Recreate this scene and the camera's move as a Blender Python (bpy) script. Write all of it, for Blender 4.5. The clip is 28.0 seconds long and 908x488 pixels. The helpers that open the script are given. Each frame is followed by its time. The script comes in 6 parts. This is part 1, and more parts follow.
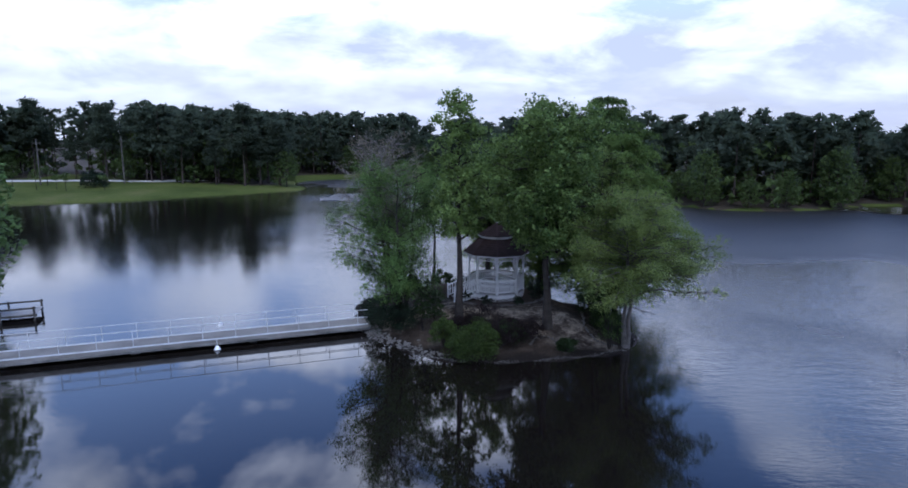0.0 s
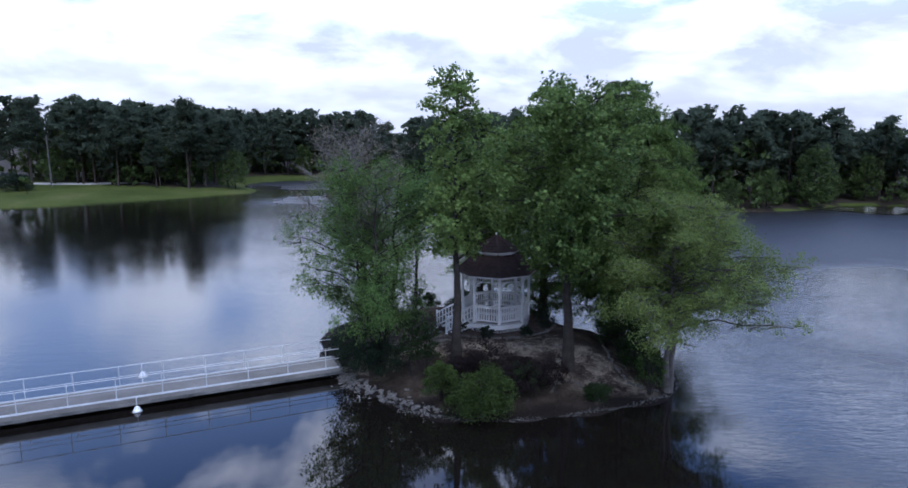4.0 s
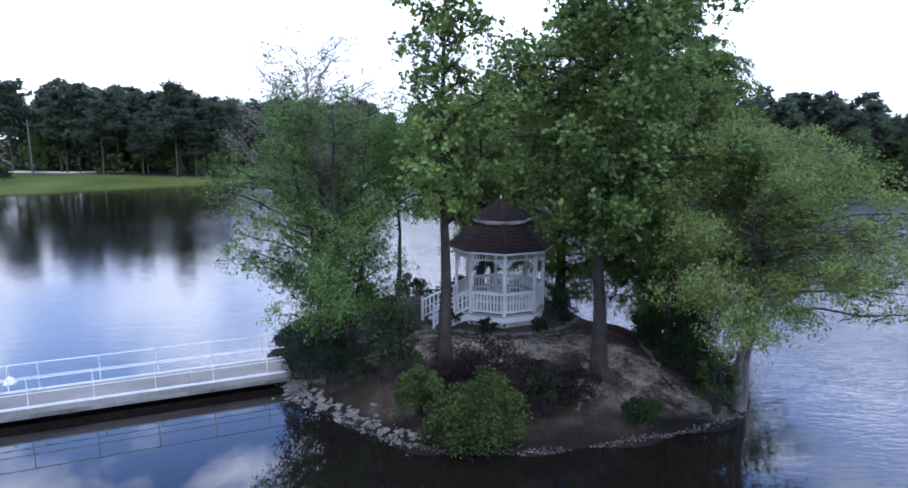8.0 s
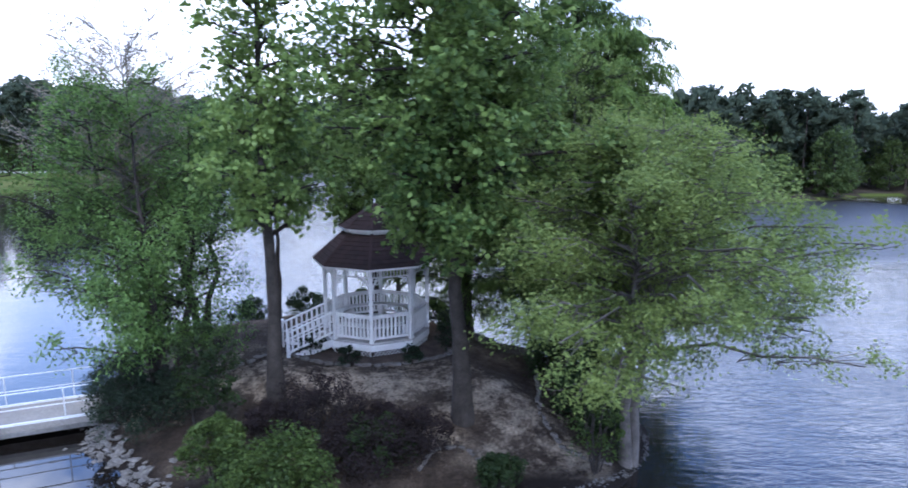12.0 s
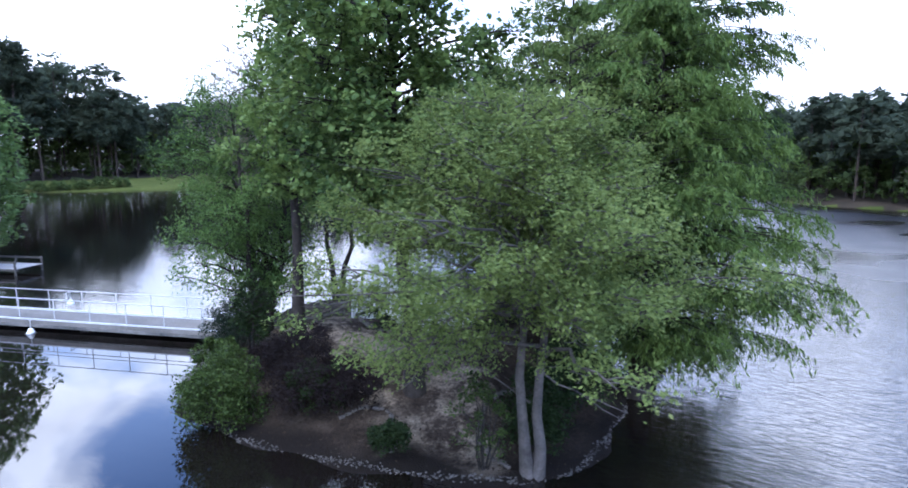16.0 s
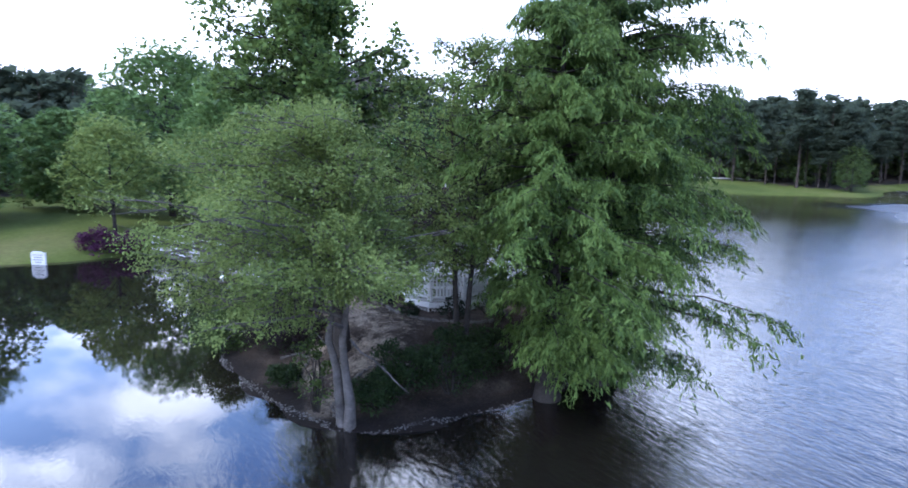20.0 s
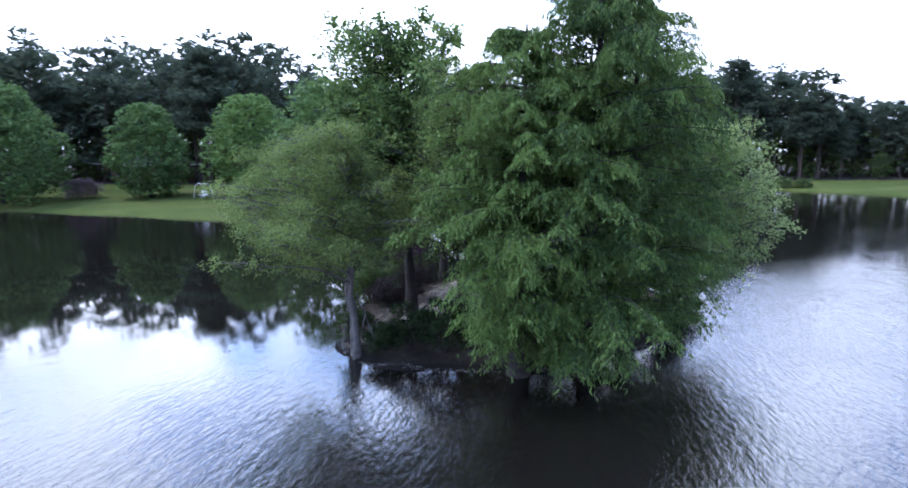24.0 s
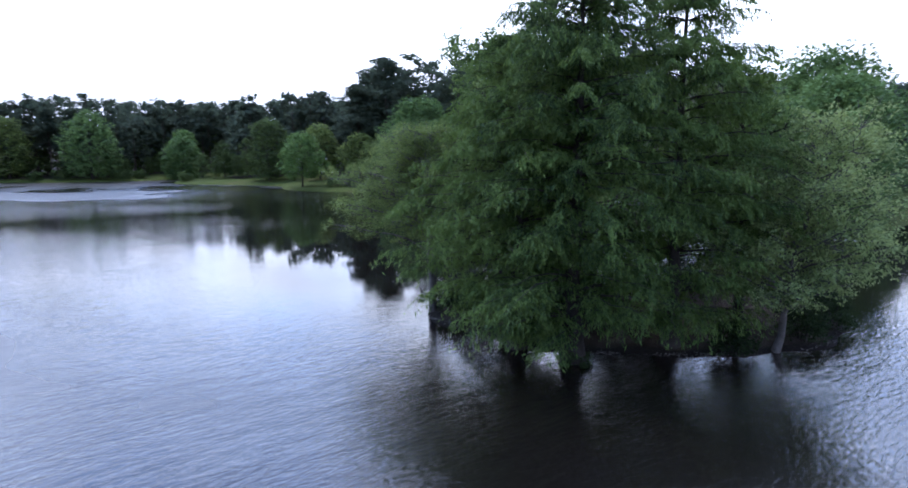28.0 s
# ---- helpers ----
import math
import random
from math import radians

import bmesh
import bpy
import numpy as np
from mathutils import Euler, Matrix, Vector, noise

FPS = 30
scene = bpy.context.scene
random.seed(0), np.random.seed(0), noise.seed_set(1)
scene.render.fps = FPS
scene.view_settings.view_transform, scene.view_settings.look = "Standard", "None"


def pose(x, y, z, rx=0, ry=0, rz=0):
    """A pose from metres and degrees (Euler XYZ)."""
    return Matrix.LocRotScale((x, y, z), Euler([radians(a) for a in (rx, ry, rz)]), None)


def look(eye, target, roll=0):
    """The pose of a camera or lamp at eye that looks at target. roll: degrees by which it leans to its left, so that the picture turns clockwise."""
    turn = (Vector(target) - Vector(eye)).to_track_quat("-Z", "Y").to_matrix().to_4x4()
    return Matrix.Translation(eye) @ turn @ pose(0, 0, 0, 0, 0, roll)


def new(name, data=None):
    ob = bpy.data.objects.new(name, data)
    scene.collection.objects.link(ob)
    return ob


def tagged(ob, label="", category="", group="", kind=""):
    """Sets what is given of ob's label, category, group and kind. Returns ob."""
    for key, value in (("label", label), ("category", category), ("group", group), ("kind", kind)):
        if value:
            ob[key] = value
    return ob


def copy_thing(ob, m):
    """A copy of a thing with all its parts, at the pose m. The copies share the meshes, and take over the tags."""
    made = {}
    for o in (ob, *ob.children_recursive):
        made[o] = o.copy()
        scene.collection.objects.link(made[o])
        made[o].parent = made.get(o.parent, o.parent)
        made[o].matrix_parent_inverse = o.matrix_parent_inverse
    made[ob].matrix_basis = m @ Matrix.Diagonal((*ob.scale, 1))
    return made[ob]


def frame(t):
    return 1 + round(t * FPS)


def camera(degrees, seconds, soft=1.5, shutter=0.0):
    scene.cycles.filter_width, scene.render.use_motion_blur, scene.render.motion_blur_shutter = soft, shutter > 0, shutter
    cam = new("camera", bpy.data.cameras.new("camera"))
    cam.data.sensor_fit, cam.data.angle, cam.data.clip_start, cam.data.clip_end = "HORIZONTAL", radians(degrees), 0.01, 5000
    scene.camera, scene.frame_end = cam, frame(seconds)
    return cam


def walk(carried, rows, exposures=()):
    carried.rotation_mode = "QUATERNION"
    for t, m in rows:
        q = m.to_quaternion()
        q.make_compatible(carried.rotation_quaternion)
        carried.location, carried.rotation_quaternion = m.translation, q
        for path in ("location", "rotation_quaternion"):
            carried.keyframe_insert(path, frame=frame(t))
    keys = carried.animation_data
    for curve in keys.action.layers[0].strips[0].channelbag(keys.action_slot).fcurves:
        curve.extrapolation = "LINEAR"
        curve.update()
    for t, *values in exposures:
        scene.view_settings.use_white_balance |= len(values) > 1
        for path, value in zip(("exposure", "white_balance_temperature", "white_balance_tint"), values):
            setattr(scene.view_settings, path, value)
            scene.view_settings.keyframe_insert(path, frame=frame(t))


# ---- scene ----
cam = camera(73.0, 28.0, 1.7, 0.5)
PATH = [
    (0, (0.0, 0.0, 10.586), (0.0, 1.971, 10.249), 0.0),
    (0.5, (-0.743, 0.658, 10.564), (-0.697, 2.629, 10.227), 0.0),
    (1, (-1.26, 1.346, 10.584), (-1.138, 3.314, 10.247), 0.1),
    (1.5, (-1.553, 2.197, 10.621), (-1.406, 4.163, 10.285), 0.1),
    (2, (-1.71, 3.185, 10.657), (-1.557, 5.151, 10.321), 0.1),
    (2.5, (-1.8, 4.173, 10.694), (-1.647, 6.139, 10.358), 0.1),
    (3, (-1.778, 5.179, 10.705), (-1.624, 7.145, 10.369), 0.1),
    (3.5, (-1.732, 6.173, 10.512), (-1.583, 8.139, 10.176), 0.0),
    (5.5, (-1.327, 9.823, 9.295), (-1.188, 11.79, 8.958), 0.1),
    (6, (-1.192, 10.661, 8.991), (-1.056, 12.628, 8.655), 0.1),
    (6.5, (-1.058, 11.5, 8.688), (-0.925, 13.467, 8.352), 0.0),
    (7, (-0.9, 12.312, 8.367), (-0.771, 14.279, 8.031), 0.0),
    (7.5, (-0.72, 13.084, 8.075), (-0.594, 15.052, 7.739), 0.0),
    (8, (-0.562, 13.838, 7.809), (-0.44, 15.805, 7.473), 0.1),
    (8.5, (-0.405, 14.588, 7.658), (-0.286, 16.556, 7.322), -0.0),
    (9, (-0.27, 15.291, 7.629), (-0.151, 17.258, 7.293), 0.1),
    (9.5, (-0.068, 15.879, 7.597), (0.048, 17.847, 7.261), 0.1),
    (10, (0.27, 16.337, 7.61), (0.385, 18.305, 7.274), 0.1),
    (10.5, (0.81, 16.655, 7.602), (0.925, 18.623, 7.265), 0.1),
    (11, (1.642, 16.863, 7.612), (1.754, 18.831, 7.279), 0.1),
    (11.5, (2.655, 16.977, 7.615), (2.774, 18.946, 7.282), 0.2),
    (12, (3.78, 16.981, 7.637), (3.909, 18.948, 7.301), 0.1),
    (12.5, (4.973, 16.933, 7.623), (5.046, 18.903, 7.286), 0.1),
    (14.5, (10.024, 17.657, 7.048), (9.411, 19.538, 6.751), 0.0),
    (15, (11.258, 17.901, 7.009), (10.482, 19.72, 6.713), 0.1),
    (15.5, (12.466, 18.224, 6.977), (11.56, 19.983, 6.681), 0.1),
    (16, (13.68, 18.659, 6.951), (12.665, 20.357, 6.654), 0.1),
    (16.5, (14.926, 19.196, 6.953), (13.814, 20.832, 6.657), 0.1),
    (17, (16.199, 19.851, 6.96), (14.988, 21.415, 6.663), 0.1),
    (17.5, (17.452, 20.628, 6.949), (16.148, 22.115, 6.651), 0.1),
    (18, (18.674, 21.505, 6.943), (17.278, 22.906, 6.646), 0.2),
    (18.5, (19.876, 22.441, 6.948), (18.376, 23.73, 6.648), 0.3),
    (19, (21.018, 23.429, 6.984), (19.422, 24.595, 6.684), 0.2),
    (19.5, (22.129, 24.449, 7.014), (20.453, 25.498, 6.713), 0.2),
    (20, (23.205, 25.573, 7.09), (21.46, 26.503, 6.785), 0.4),
    (20.5, (24.243, 26.749, 7.157), (22.434, 27.545, 6.847), 0.2),
    (21, (25.254, 28.005, 7.232), (23.385, 28.644, 6.917), 0.3),
    (21.5, (26.176, 29.338, 7.291), (24.262, 29.822, 6.976), 0.2),
    (23.5, (28.705, 35.183, 7.245), (26.732, 35.044, 6.945), -0.0),
    (24, (28.95, 36.805, 7.234), (26.996, 36.5, 6.935), 0.1),
    (24.5, (29.031, 38.465, 7.216), (27.109, 37.999, 6.916), 0.1),
    (25, (28.91, 40.19, 7.216), (27.035, 39.564, 6.914), -0.0),
    (25.5, (28.673, 41.94, 7.215), (26.858, 41.157, 6.91), 0.1),
    (26, (28.278, 43.694, 7.19), (26.535, 42.761, 6.884), 0.1),
    (26.5, (27.767, 45.44, 7.18), (26.115, 44.355, 6.875), -0.0),
    (27, (27.131, 47.162, 7.15), (25.589, 45.926, 6.843), -0.0),
    (27.5, (26.365, 48.858, 7.133), (24.942, 47.487, 6.826), -0.1),
    (28, (25.423, 50.51, 7.121), (24.12, 49.024, 6.813), -0.1),
]
EXPOSURES = [(0.0, -0.42, 5480, 15), (3.5, -0.34, 5560, 15), (8.0, 0.38, 5580, 15), (11.0, 0.74, 5560, 15), (16.0, 0.68, 5500, 15), (20.0, 0.84, 5520, 15), (25.0, 0.76, 5500, 15), (26.5, 0.62, 5520, 15), (28.0, 0.25, 5520, 15)]
walk(cam, [(t, look(eye, target, roll)) for t, eye, target, roll in PATH], EXPOSURES)

# ---------------------------------------------------------------- light
SUN_AZ, SUN_EL = radians(165), radians(62)   # azimuth clockwise from +y
world = bpy.data.worlds.new("world")
scene.world = world
world.use_nodes = True
wn, wl = world.node_tree.nodes, world.node_tree.links
wn.clear()
w_out = wn.new("ShaderNodeOutputWorld")
w_bg = wn.new("ShaderNodeBackground")
w_bg.inputs["Strength"].default_value = 0.15
sky = wn.new("ShaderNodeTexSky")
sky.sky_type = "NISHITA"
sky.sun_disc = False
sky.sun_elevation, sky.sun_rotation = SUN_EL, SUN_AZ
sky.air_density, sky.dust_density, sky.ozone_density = 1.0, 1.6, 2.6
# broken white cloud over the whole dome: the direction is laid on a flat layer overhead
w_co = wn.new("ShaderNodeTexCoord")
w_sep = wn.new("ShaderNodeSeparateXYZ")
wl.new(w_co.outputs["Generated"], w_sep.inputs[0])
w_up = wn.new("ShaderNodeMath"); w_up.operation = "MAXIMUM"; w_up.inputs[1].default_value = 0.0
wl.new(w_sep.outputs["Z"], w_up.inputs[0])
w_add = wn.new("ShaderNodeMath"); w_add.operation = "ADD"; w_add.inputs[1].default_value = 0.30
wl.new(w_up.outputs[0], w_add.inputs[0])
w_flat = wn.new("ShaderNodeVectorMath"); w_flat.operation = "DIVIDE"
w_den = wn.new("ShaderNodeCombineXYZ")
for i in (0, 1, 2):
    wl.new(w_add.outputs[0], w_den.inputs[i])
wl.new(w_co.outputs["Generated"], w_flat.inputs[0])
wl.new(w_den.outputs[0], w_flat.inputs[1])
w_noise = wn.new("ShaderNodeTexNoise")
w_noise.inputs["Scale"].default_value = 2.5
w_noise.inputs["Detail"].default_value = 9.0
w_noise.inputs["Roughness"].default_value = 0.56
w_noise.inputs["Distortion"].default_value = 0.25
wl.new(w_flat.outputs[0], w_noise.inputs["Vector"])
w_low = wn.new("ShaderNodeMapRange")
w_low.inputs[1].default_value, w_low.inputs[2].default_value, w_low.inputs[3].default_value, w_low.inputs[4].default_value = 0.0, 0.45, 0.14, 0.0
wl.new(w_up.outputs[0], w_low.inputs[0])
w_sum = wn.new("ShaderNodeMath"); w_sum.operation = "ADD"
# thicker cloud towards the south-west
w_way = wn.new("ShaderNodeVectorMath"); w_way.operation = "DOT_PRODUCT"; w_way.inputs[1].default_value = (-0.6, -0.8, 0.0)
wl.new(w_co.outputs["Generated"], w_way.inputs[0])
w_drift = wn.new("ShaderNodeMath"); w_drift.operation = "MULTIPLY_ADD"; w_drift.inputs[1].default_value = 0.05
wl.new(w_way.outputs["Value"], w_drift.inputs[0]); wl.new(w_low.outputs[0], w_drift.inputs[2])
# and a bank of cloud over the north-west
w_nw = wn.new("ShaderNodeVectorMath"); w_nw.operation = "DOT_PRODUCT"; w_nw.inputs[1].default_value = (-0.75, 0.65, 0.0)
wl.new(w_co.outputs["Generated"], w_nw.inputs[0])
w_nwm = wn.new("ShaderNodeMath"); w_nwm.operation = "MAXIMUM"; w_nwm.inputs[1].default_value = 0.0
wl.new(w_nw.outputs["Value"], w_nwm.inputs[0])
w_bank = wn.new("ShaderNodeMath"); w_bank.operation = "MULTIPLY_ADD"; w_bank.inputs[1].default_value = 0.045
wl.new(w_nwm.outputs[0], w_bank.inputs[0]); wl.new(w_drift.outputs[0], w_bank.inputs[2])
wl.new(w_noise.outputs["Fac"], w_sum.inputs[0]); wl.new(w_bank.outputs[0], w_sum.inputs[1])
w_ramp = wn.new("ShaderNodeValToRGB")
w_ramp.color_ramp.elements[0].position, w_ramp.color_ramp.elements[1].position = 0.47, 0.63
wl.new(w_sum.outputs[0], w_ramp.inputs[0])
w_mix = wn.new("ShaderNodeMix"); w_mix.data_type = "RGBA"
wl.new(w_ramp.outputs["Color"], w_mix.inputs["Factor"])
# thin white haze over the blue low down
w_hz = wn.new("ShaderNodeMapRange")
w_hz.inputs[1].default_value, w_hz.inputs[2].default_value, w_hz.inputs[3].default_value, w_hz.inputs[4].default_value = 0.15, 0.52, 0.88, 0.0
wl.new(w_up.outputs[0], w_hz.inputs[0])
w_haze = wn.new("ShaderNodeMix"); w_haze.data_type = "RGBA"
w_deep = wn.new("ShaderNodeVectorMath"); w_deep.operation = "MULTIPLY"; w_deep.inputs[1].default_value = (1.25, 1.65, 2.3)
wl.new(sky.outputs["Color"], w_deep.inputs[0])
# the haze is brighter under the sun
w_sd = wn.new("ShaderNodeVectorMath"); w_sd.operation = "DOT_PRODUCT"; w_sd.inputs[1].default_value = (math.sin(SUN_AZ), math.cos(SUN_AZ), 0.0)
wl.new(w_co.outputs["Generated"], w_sd.inputs[0])
w_glow = wn.new("ShaderNodeMapRange")
w_glow.inputs[1].default_value, w_glow.inputs[2].default_value, w_glow.inputs[3].default_value, w_glow.inputs[4].default_value = -0.2, 0.8, 1.0, 2.45
wl.new(w_sd.outputs["Value"], w_glow.inputs[0])
w_hc = wn.new("ShaderNodeVectorMath"); w_hc.operation = "SCALE"
# white at the horizon, clear light blue above it
w_hup = wn.new("ShaderNodeMapRange")
w_hup.inputs[1].default_value, w_hup.inputs[2].default_value = 0.15, 0.32
wl.new(w_up.outputs[0], w_hup.inputs[0])
w_hcol = wn.new("ShaderNodeMix"); w_hcol.data_type = "RGBA"
w_hcol.inputs["A"].default_value, w_hcol.inputs["B"].default_value = (6.5, 6.5, 7.4, 1), (9.0, 11.8, 17.0, 1)
wl.new(w_hup.outputs[0], w_hcol.inputs["Factor"]); wl.new(w_hcol.outputs["Result"], w_hc.inputs[0])
wl.new(w_glow.outputs[0], w_hc.inputs["Scale"]); wl.new(w_hc.outputs[0], w_haze.inputs["B"])
wl.new(w_hz.outputs[0], w_haze.inputs["Factor"]); wl.new(w_deep.outputs[0], w_haze.inputs["A"])
wl.new(w_haze.outputs["Result"], w_mix.inputs["A"])
# hazier and dimmer low down, with darker undersides
w_val = wn.new("ShaderNodeMapRange")
w_val.inputs[1].default_value, w_val.inputs[2].default_value, w_val.inputs[3].default_value, w_val.inputs[4].default_value = 0.03, 0.40, 6.2, 20.0
wl.new(w_up.outputs[0], w_val.inputs[0])
w_var = wn.new("ShaderNodeTexNoise"); w_var.inputs["Scale"].default_value = 3.4; w_var.inputs["Detail"].default_value = 6.0
wl.new(w_flat.outputs[0], w_var.inputs["Vector"])
w_vr = wn.new("ShaderNodeMapRange")
w_vr.inputs[1].default_value, w_vr.inputs[2].default_value, w_vr.inputs[3].default_value, w_vr.inputs[4].default_value = 0.35, 0.65, 0.78, 1.12
wl.new(w_var.outputs["Fac"], w_vr.inputs[0])
w_mul = wn.new("ShaderNodeMath"); w_mul.operation = "MULTIPLY"
w_over = wn.new("ShaderNodeMapRange")
w_over.inputs[1].default_value, w_over.inputs[2].default_value, w_over.inputs[3].default_value, w_over.inputs[4].default_value = 0.45, 0.9, 1.12, 0.40
wl.new(w_up.outputs[0], w_over.inputs[0])
w_thin = wn.new("ShaderNodeMath"); w_thin.operation = "MULTIPLY"
wl.new(w_vr.outputs[0], w_thin.inputs[0]); wl.new(w_over.outputs[0], w_thin.inputs[1])
wl.new(w_val.outputs[0], w_mul.inputs[0]); wl.new(w_thin.outputs[0], w_mul.inputs[1])
w_tint = wn.new("ShaderNodeVectorMath"); w_tint.operation = "SCALE"; w_tint.inputs[0].default_value = (0.97, 1.0, 1.08)
wl.new(w_mul.outputs[0], w_tint.inputs["Scale"])
wl.new(w_tint.outputs[0], w_mix.inputs["B"])
wl.new(w_mix.outputs["Result"], w_bg.inputs["Color"])
wl.new(w_bg.outputs[0], w_out.inputs["Surface"])

sun_data = bpy.data.lights.new("sun", "SUN")
sun_data.energy, sun_data.angle, sun_data.color = 1.55, radians(11), (1.0, 0.95, 0.87)
sun = new("sun", sun_data)
sun.matrix_world = look((0, 0, 60), (-math.sin(SUN_AZ) * math.cos(SUN_EL), -math.cos(SUN_AZ) * math.cos(SUN_EL), 60 - math.sin(SUN_EL)))

# ---------------------------------------------------------------- materials
def mat_base(name):
    m = bpy.data.materials.new(name)
    m.use_nodes = True
    nt = m.node_tree
    return m, nt.nodes, nt.links, nt.nodes["Principled BSDF"]


def noise_node(n, l, scale, detail=4.0, rough=0.55, vec=None):
    t = n.new("ShaderNodeTexNoise")
    t.inputs["Scale"].default_value, t.inputs["Detail"].default_value, t.inputs["Roughness"].default_value = scale, detail, rough
    if vec:
        l.new(vec, t.inputs["Vector"])
    return t


def ramp_node(n, l, src, stops):
    r = n.new("ShaderNodeValToRGB")
    e = r.color_ramp.elements
    while len(e) < len(stops):
        e.new(0.5)
    for k, (p, c) in enumerate(stops):
        e[k].position, e[k].color = p, (*c, 1)
    l.new(src, r.inputs[0])
    return r


def bump_node(n, l, src, strength, dist, bsdf):
    b = n.new("ShaderNodeBump")
    b.inputs["Strength"].default_value, b.inputs["Distance"].default_value = strength, dist
    l.new(src, b.inputs["Height"])
    l.new(b.outputs[0], bsdf.inputs["Normal"])


def plain(name, c1, c2, scale, rough=0.8, bump=0.3, dist=0.01, fine=None, metallic=0.0, island=0.0):
    """A surface of two colours mixed by coarse and fine noise, in metres."""
    m, n, l, b = mat_base(name)
    co = n.new("ShaderNodeTexCoord")
    a = noise_node(n, l, scale, 5, 0.6, co.outputs["Object"])
    r = ramp_node(n, l, a.outputs["Fac"], [(0.3, c1), (0.7, c2)])
    f = noise_node(n, l, fine or scale * 9, 4, 0.6, co.outputs["Object"])
    mix = n.new("ShaderNodeMix"); mix.data_type = "RGBA"; mix.blend_type = "OVERLAY"
    mix.inputs["Factor"].default_value = 0.45
    l.new(r.outputs[0], mix.inputs["A"]); l.new(f.outputs["Fac"], mix.inputs["B"])
    out = mix.outputs["Result"]
    if island:
        g = n.new("ShaderNodeNewGeometry"); o = n.new("ShaderNodeObjectInfo")
        s = n.new("ShaderNodeMath"); s.operation = "ADD"
        l.new(g.outputs["Random Per Island"], s.inputs[0]); l.new(o.outputs["Random"], s.inputs[1])
        mr = n.new("ShaderNodeMapRange"); mr.inputs[2].default_value = 2.0
        mr.inputs[3].default_value, mr.inputs[4].default_value = 1 - island, 1 + island
        l.new(s.outputs[0], mr.inputs[0])
        hs = n.new("ShaderNodeHueSaturation")
        l.new(out, hs.inputs["Color"]); l.new(mr.outputs[0], hs.inputs["Value"])
        out = hs.outputs[0]
    l.new(out, b.inputs["Base Color"])
    b.inputs["Roughness"].default_value, b.inputs["Metallic"].default_value = rough, metallic
    b.inputs["Specular IOR Level"].default_value = 0.2 if rough > 0.8 else 0.5
    bump_node(n, l, f.outputs["Fac"], bump, dist, b)
    return m


def leafy(name, dark, light, rough=0.55, thin=0.4, scale=0.7, each=0.5):
    """Leaves: each leaf its own tone, larger drifts of tone through the crown, some light through the blade."""
    m, n, l, b = mat_base(name)
    g = n.new("ShaderNodeNewGeometry")
    o = n.new("ShaderNodeObjectInfo")
    co = n.new("ShaderNodeTexCoord")
    big = noise_node(n, l, scale, 3, 0.5, co.outputs["Object"])
    s = n.new("ShaderNodeMath"); s.operation = "MULTIPLY_ADD"; s.inputs[1].default_value = each
    l.new(g.outputs["Random Per Island"], s.inputs[0])
    l.new(big.outputs["Fac"], s.inputs[2])
    s2 = n.new("ShaderNodeMath"); s2.operation = "MULTIPLY_ADD"; s2.inputs[1].default_value = 0.25
    l.new(o.outputs["Random"], s2.inputs[0]); l.new(s.outputs[0], s2.inputs[2])
    r = ramp_node(n, l, s2.outputs[0], [(0.20 + 0.5 * each, dark), (0.80 + 0.5 * each, light)])
    l.new(r.outputs[0], b.inputs["Base Color"])
    b.inputs["Roughness"].default_value = rough
    b.inputs["Specular IOR Level"].default_value = 0.18
    tr = n.new("ShaderNodeBsdfTranslucent")
    hs = n.new("ShaderNodeHueSaturation"); hs.inputs["Value"].default_value = 1.3; hs.inputs["Hue"].default_value = 0.49
    l.new(r.outputs[0], hs.inputs["Color"]); l.new(hs.outputs[0], tr.inputs["Color"])
    mx = n.new("ShaderNodeMixShader"); mx.inputs[0].default_value = thin
    l.new(b.outputs[0], mx.inputs[1]); l.new(tr.outputs[0], mx.inputs[2])
    l.new(mx.outputs[0], n["Material Output"].inputs["Surface"])
    return m


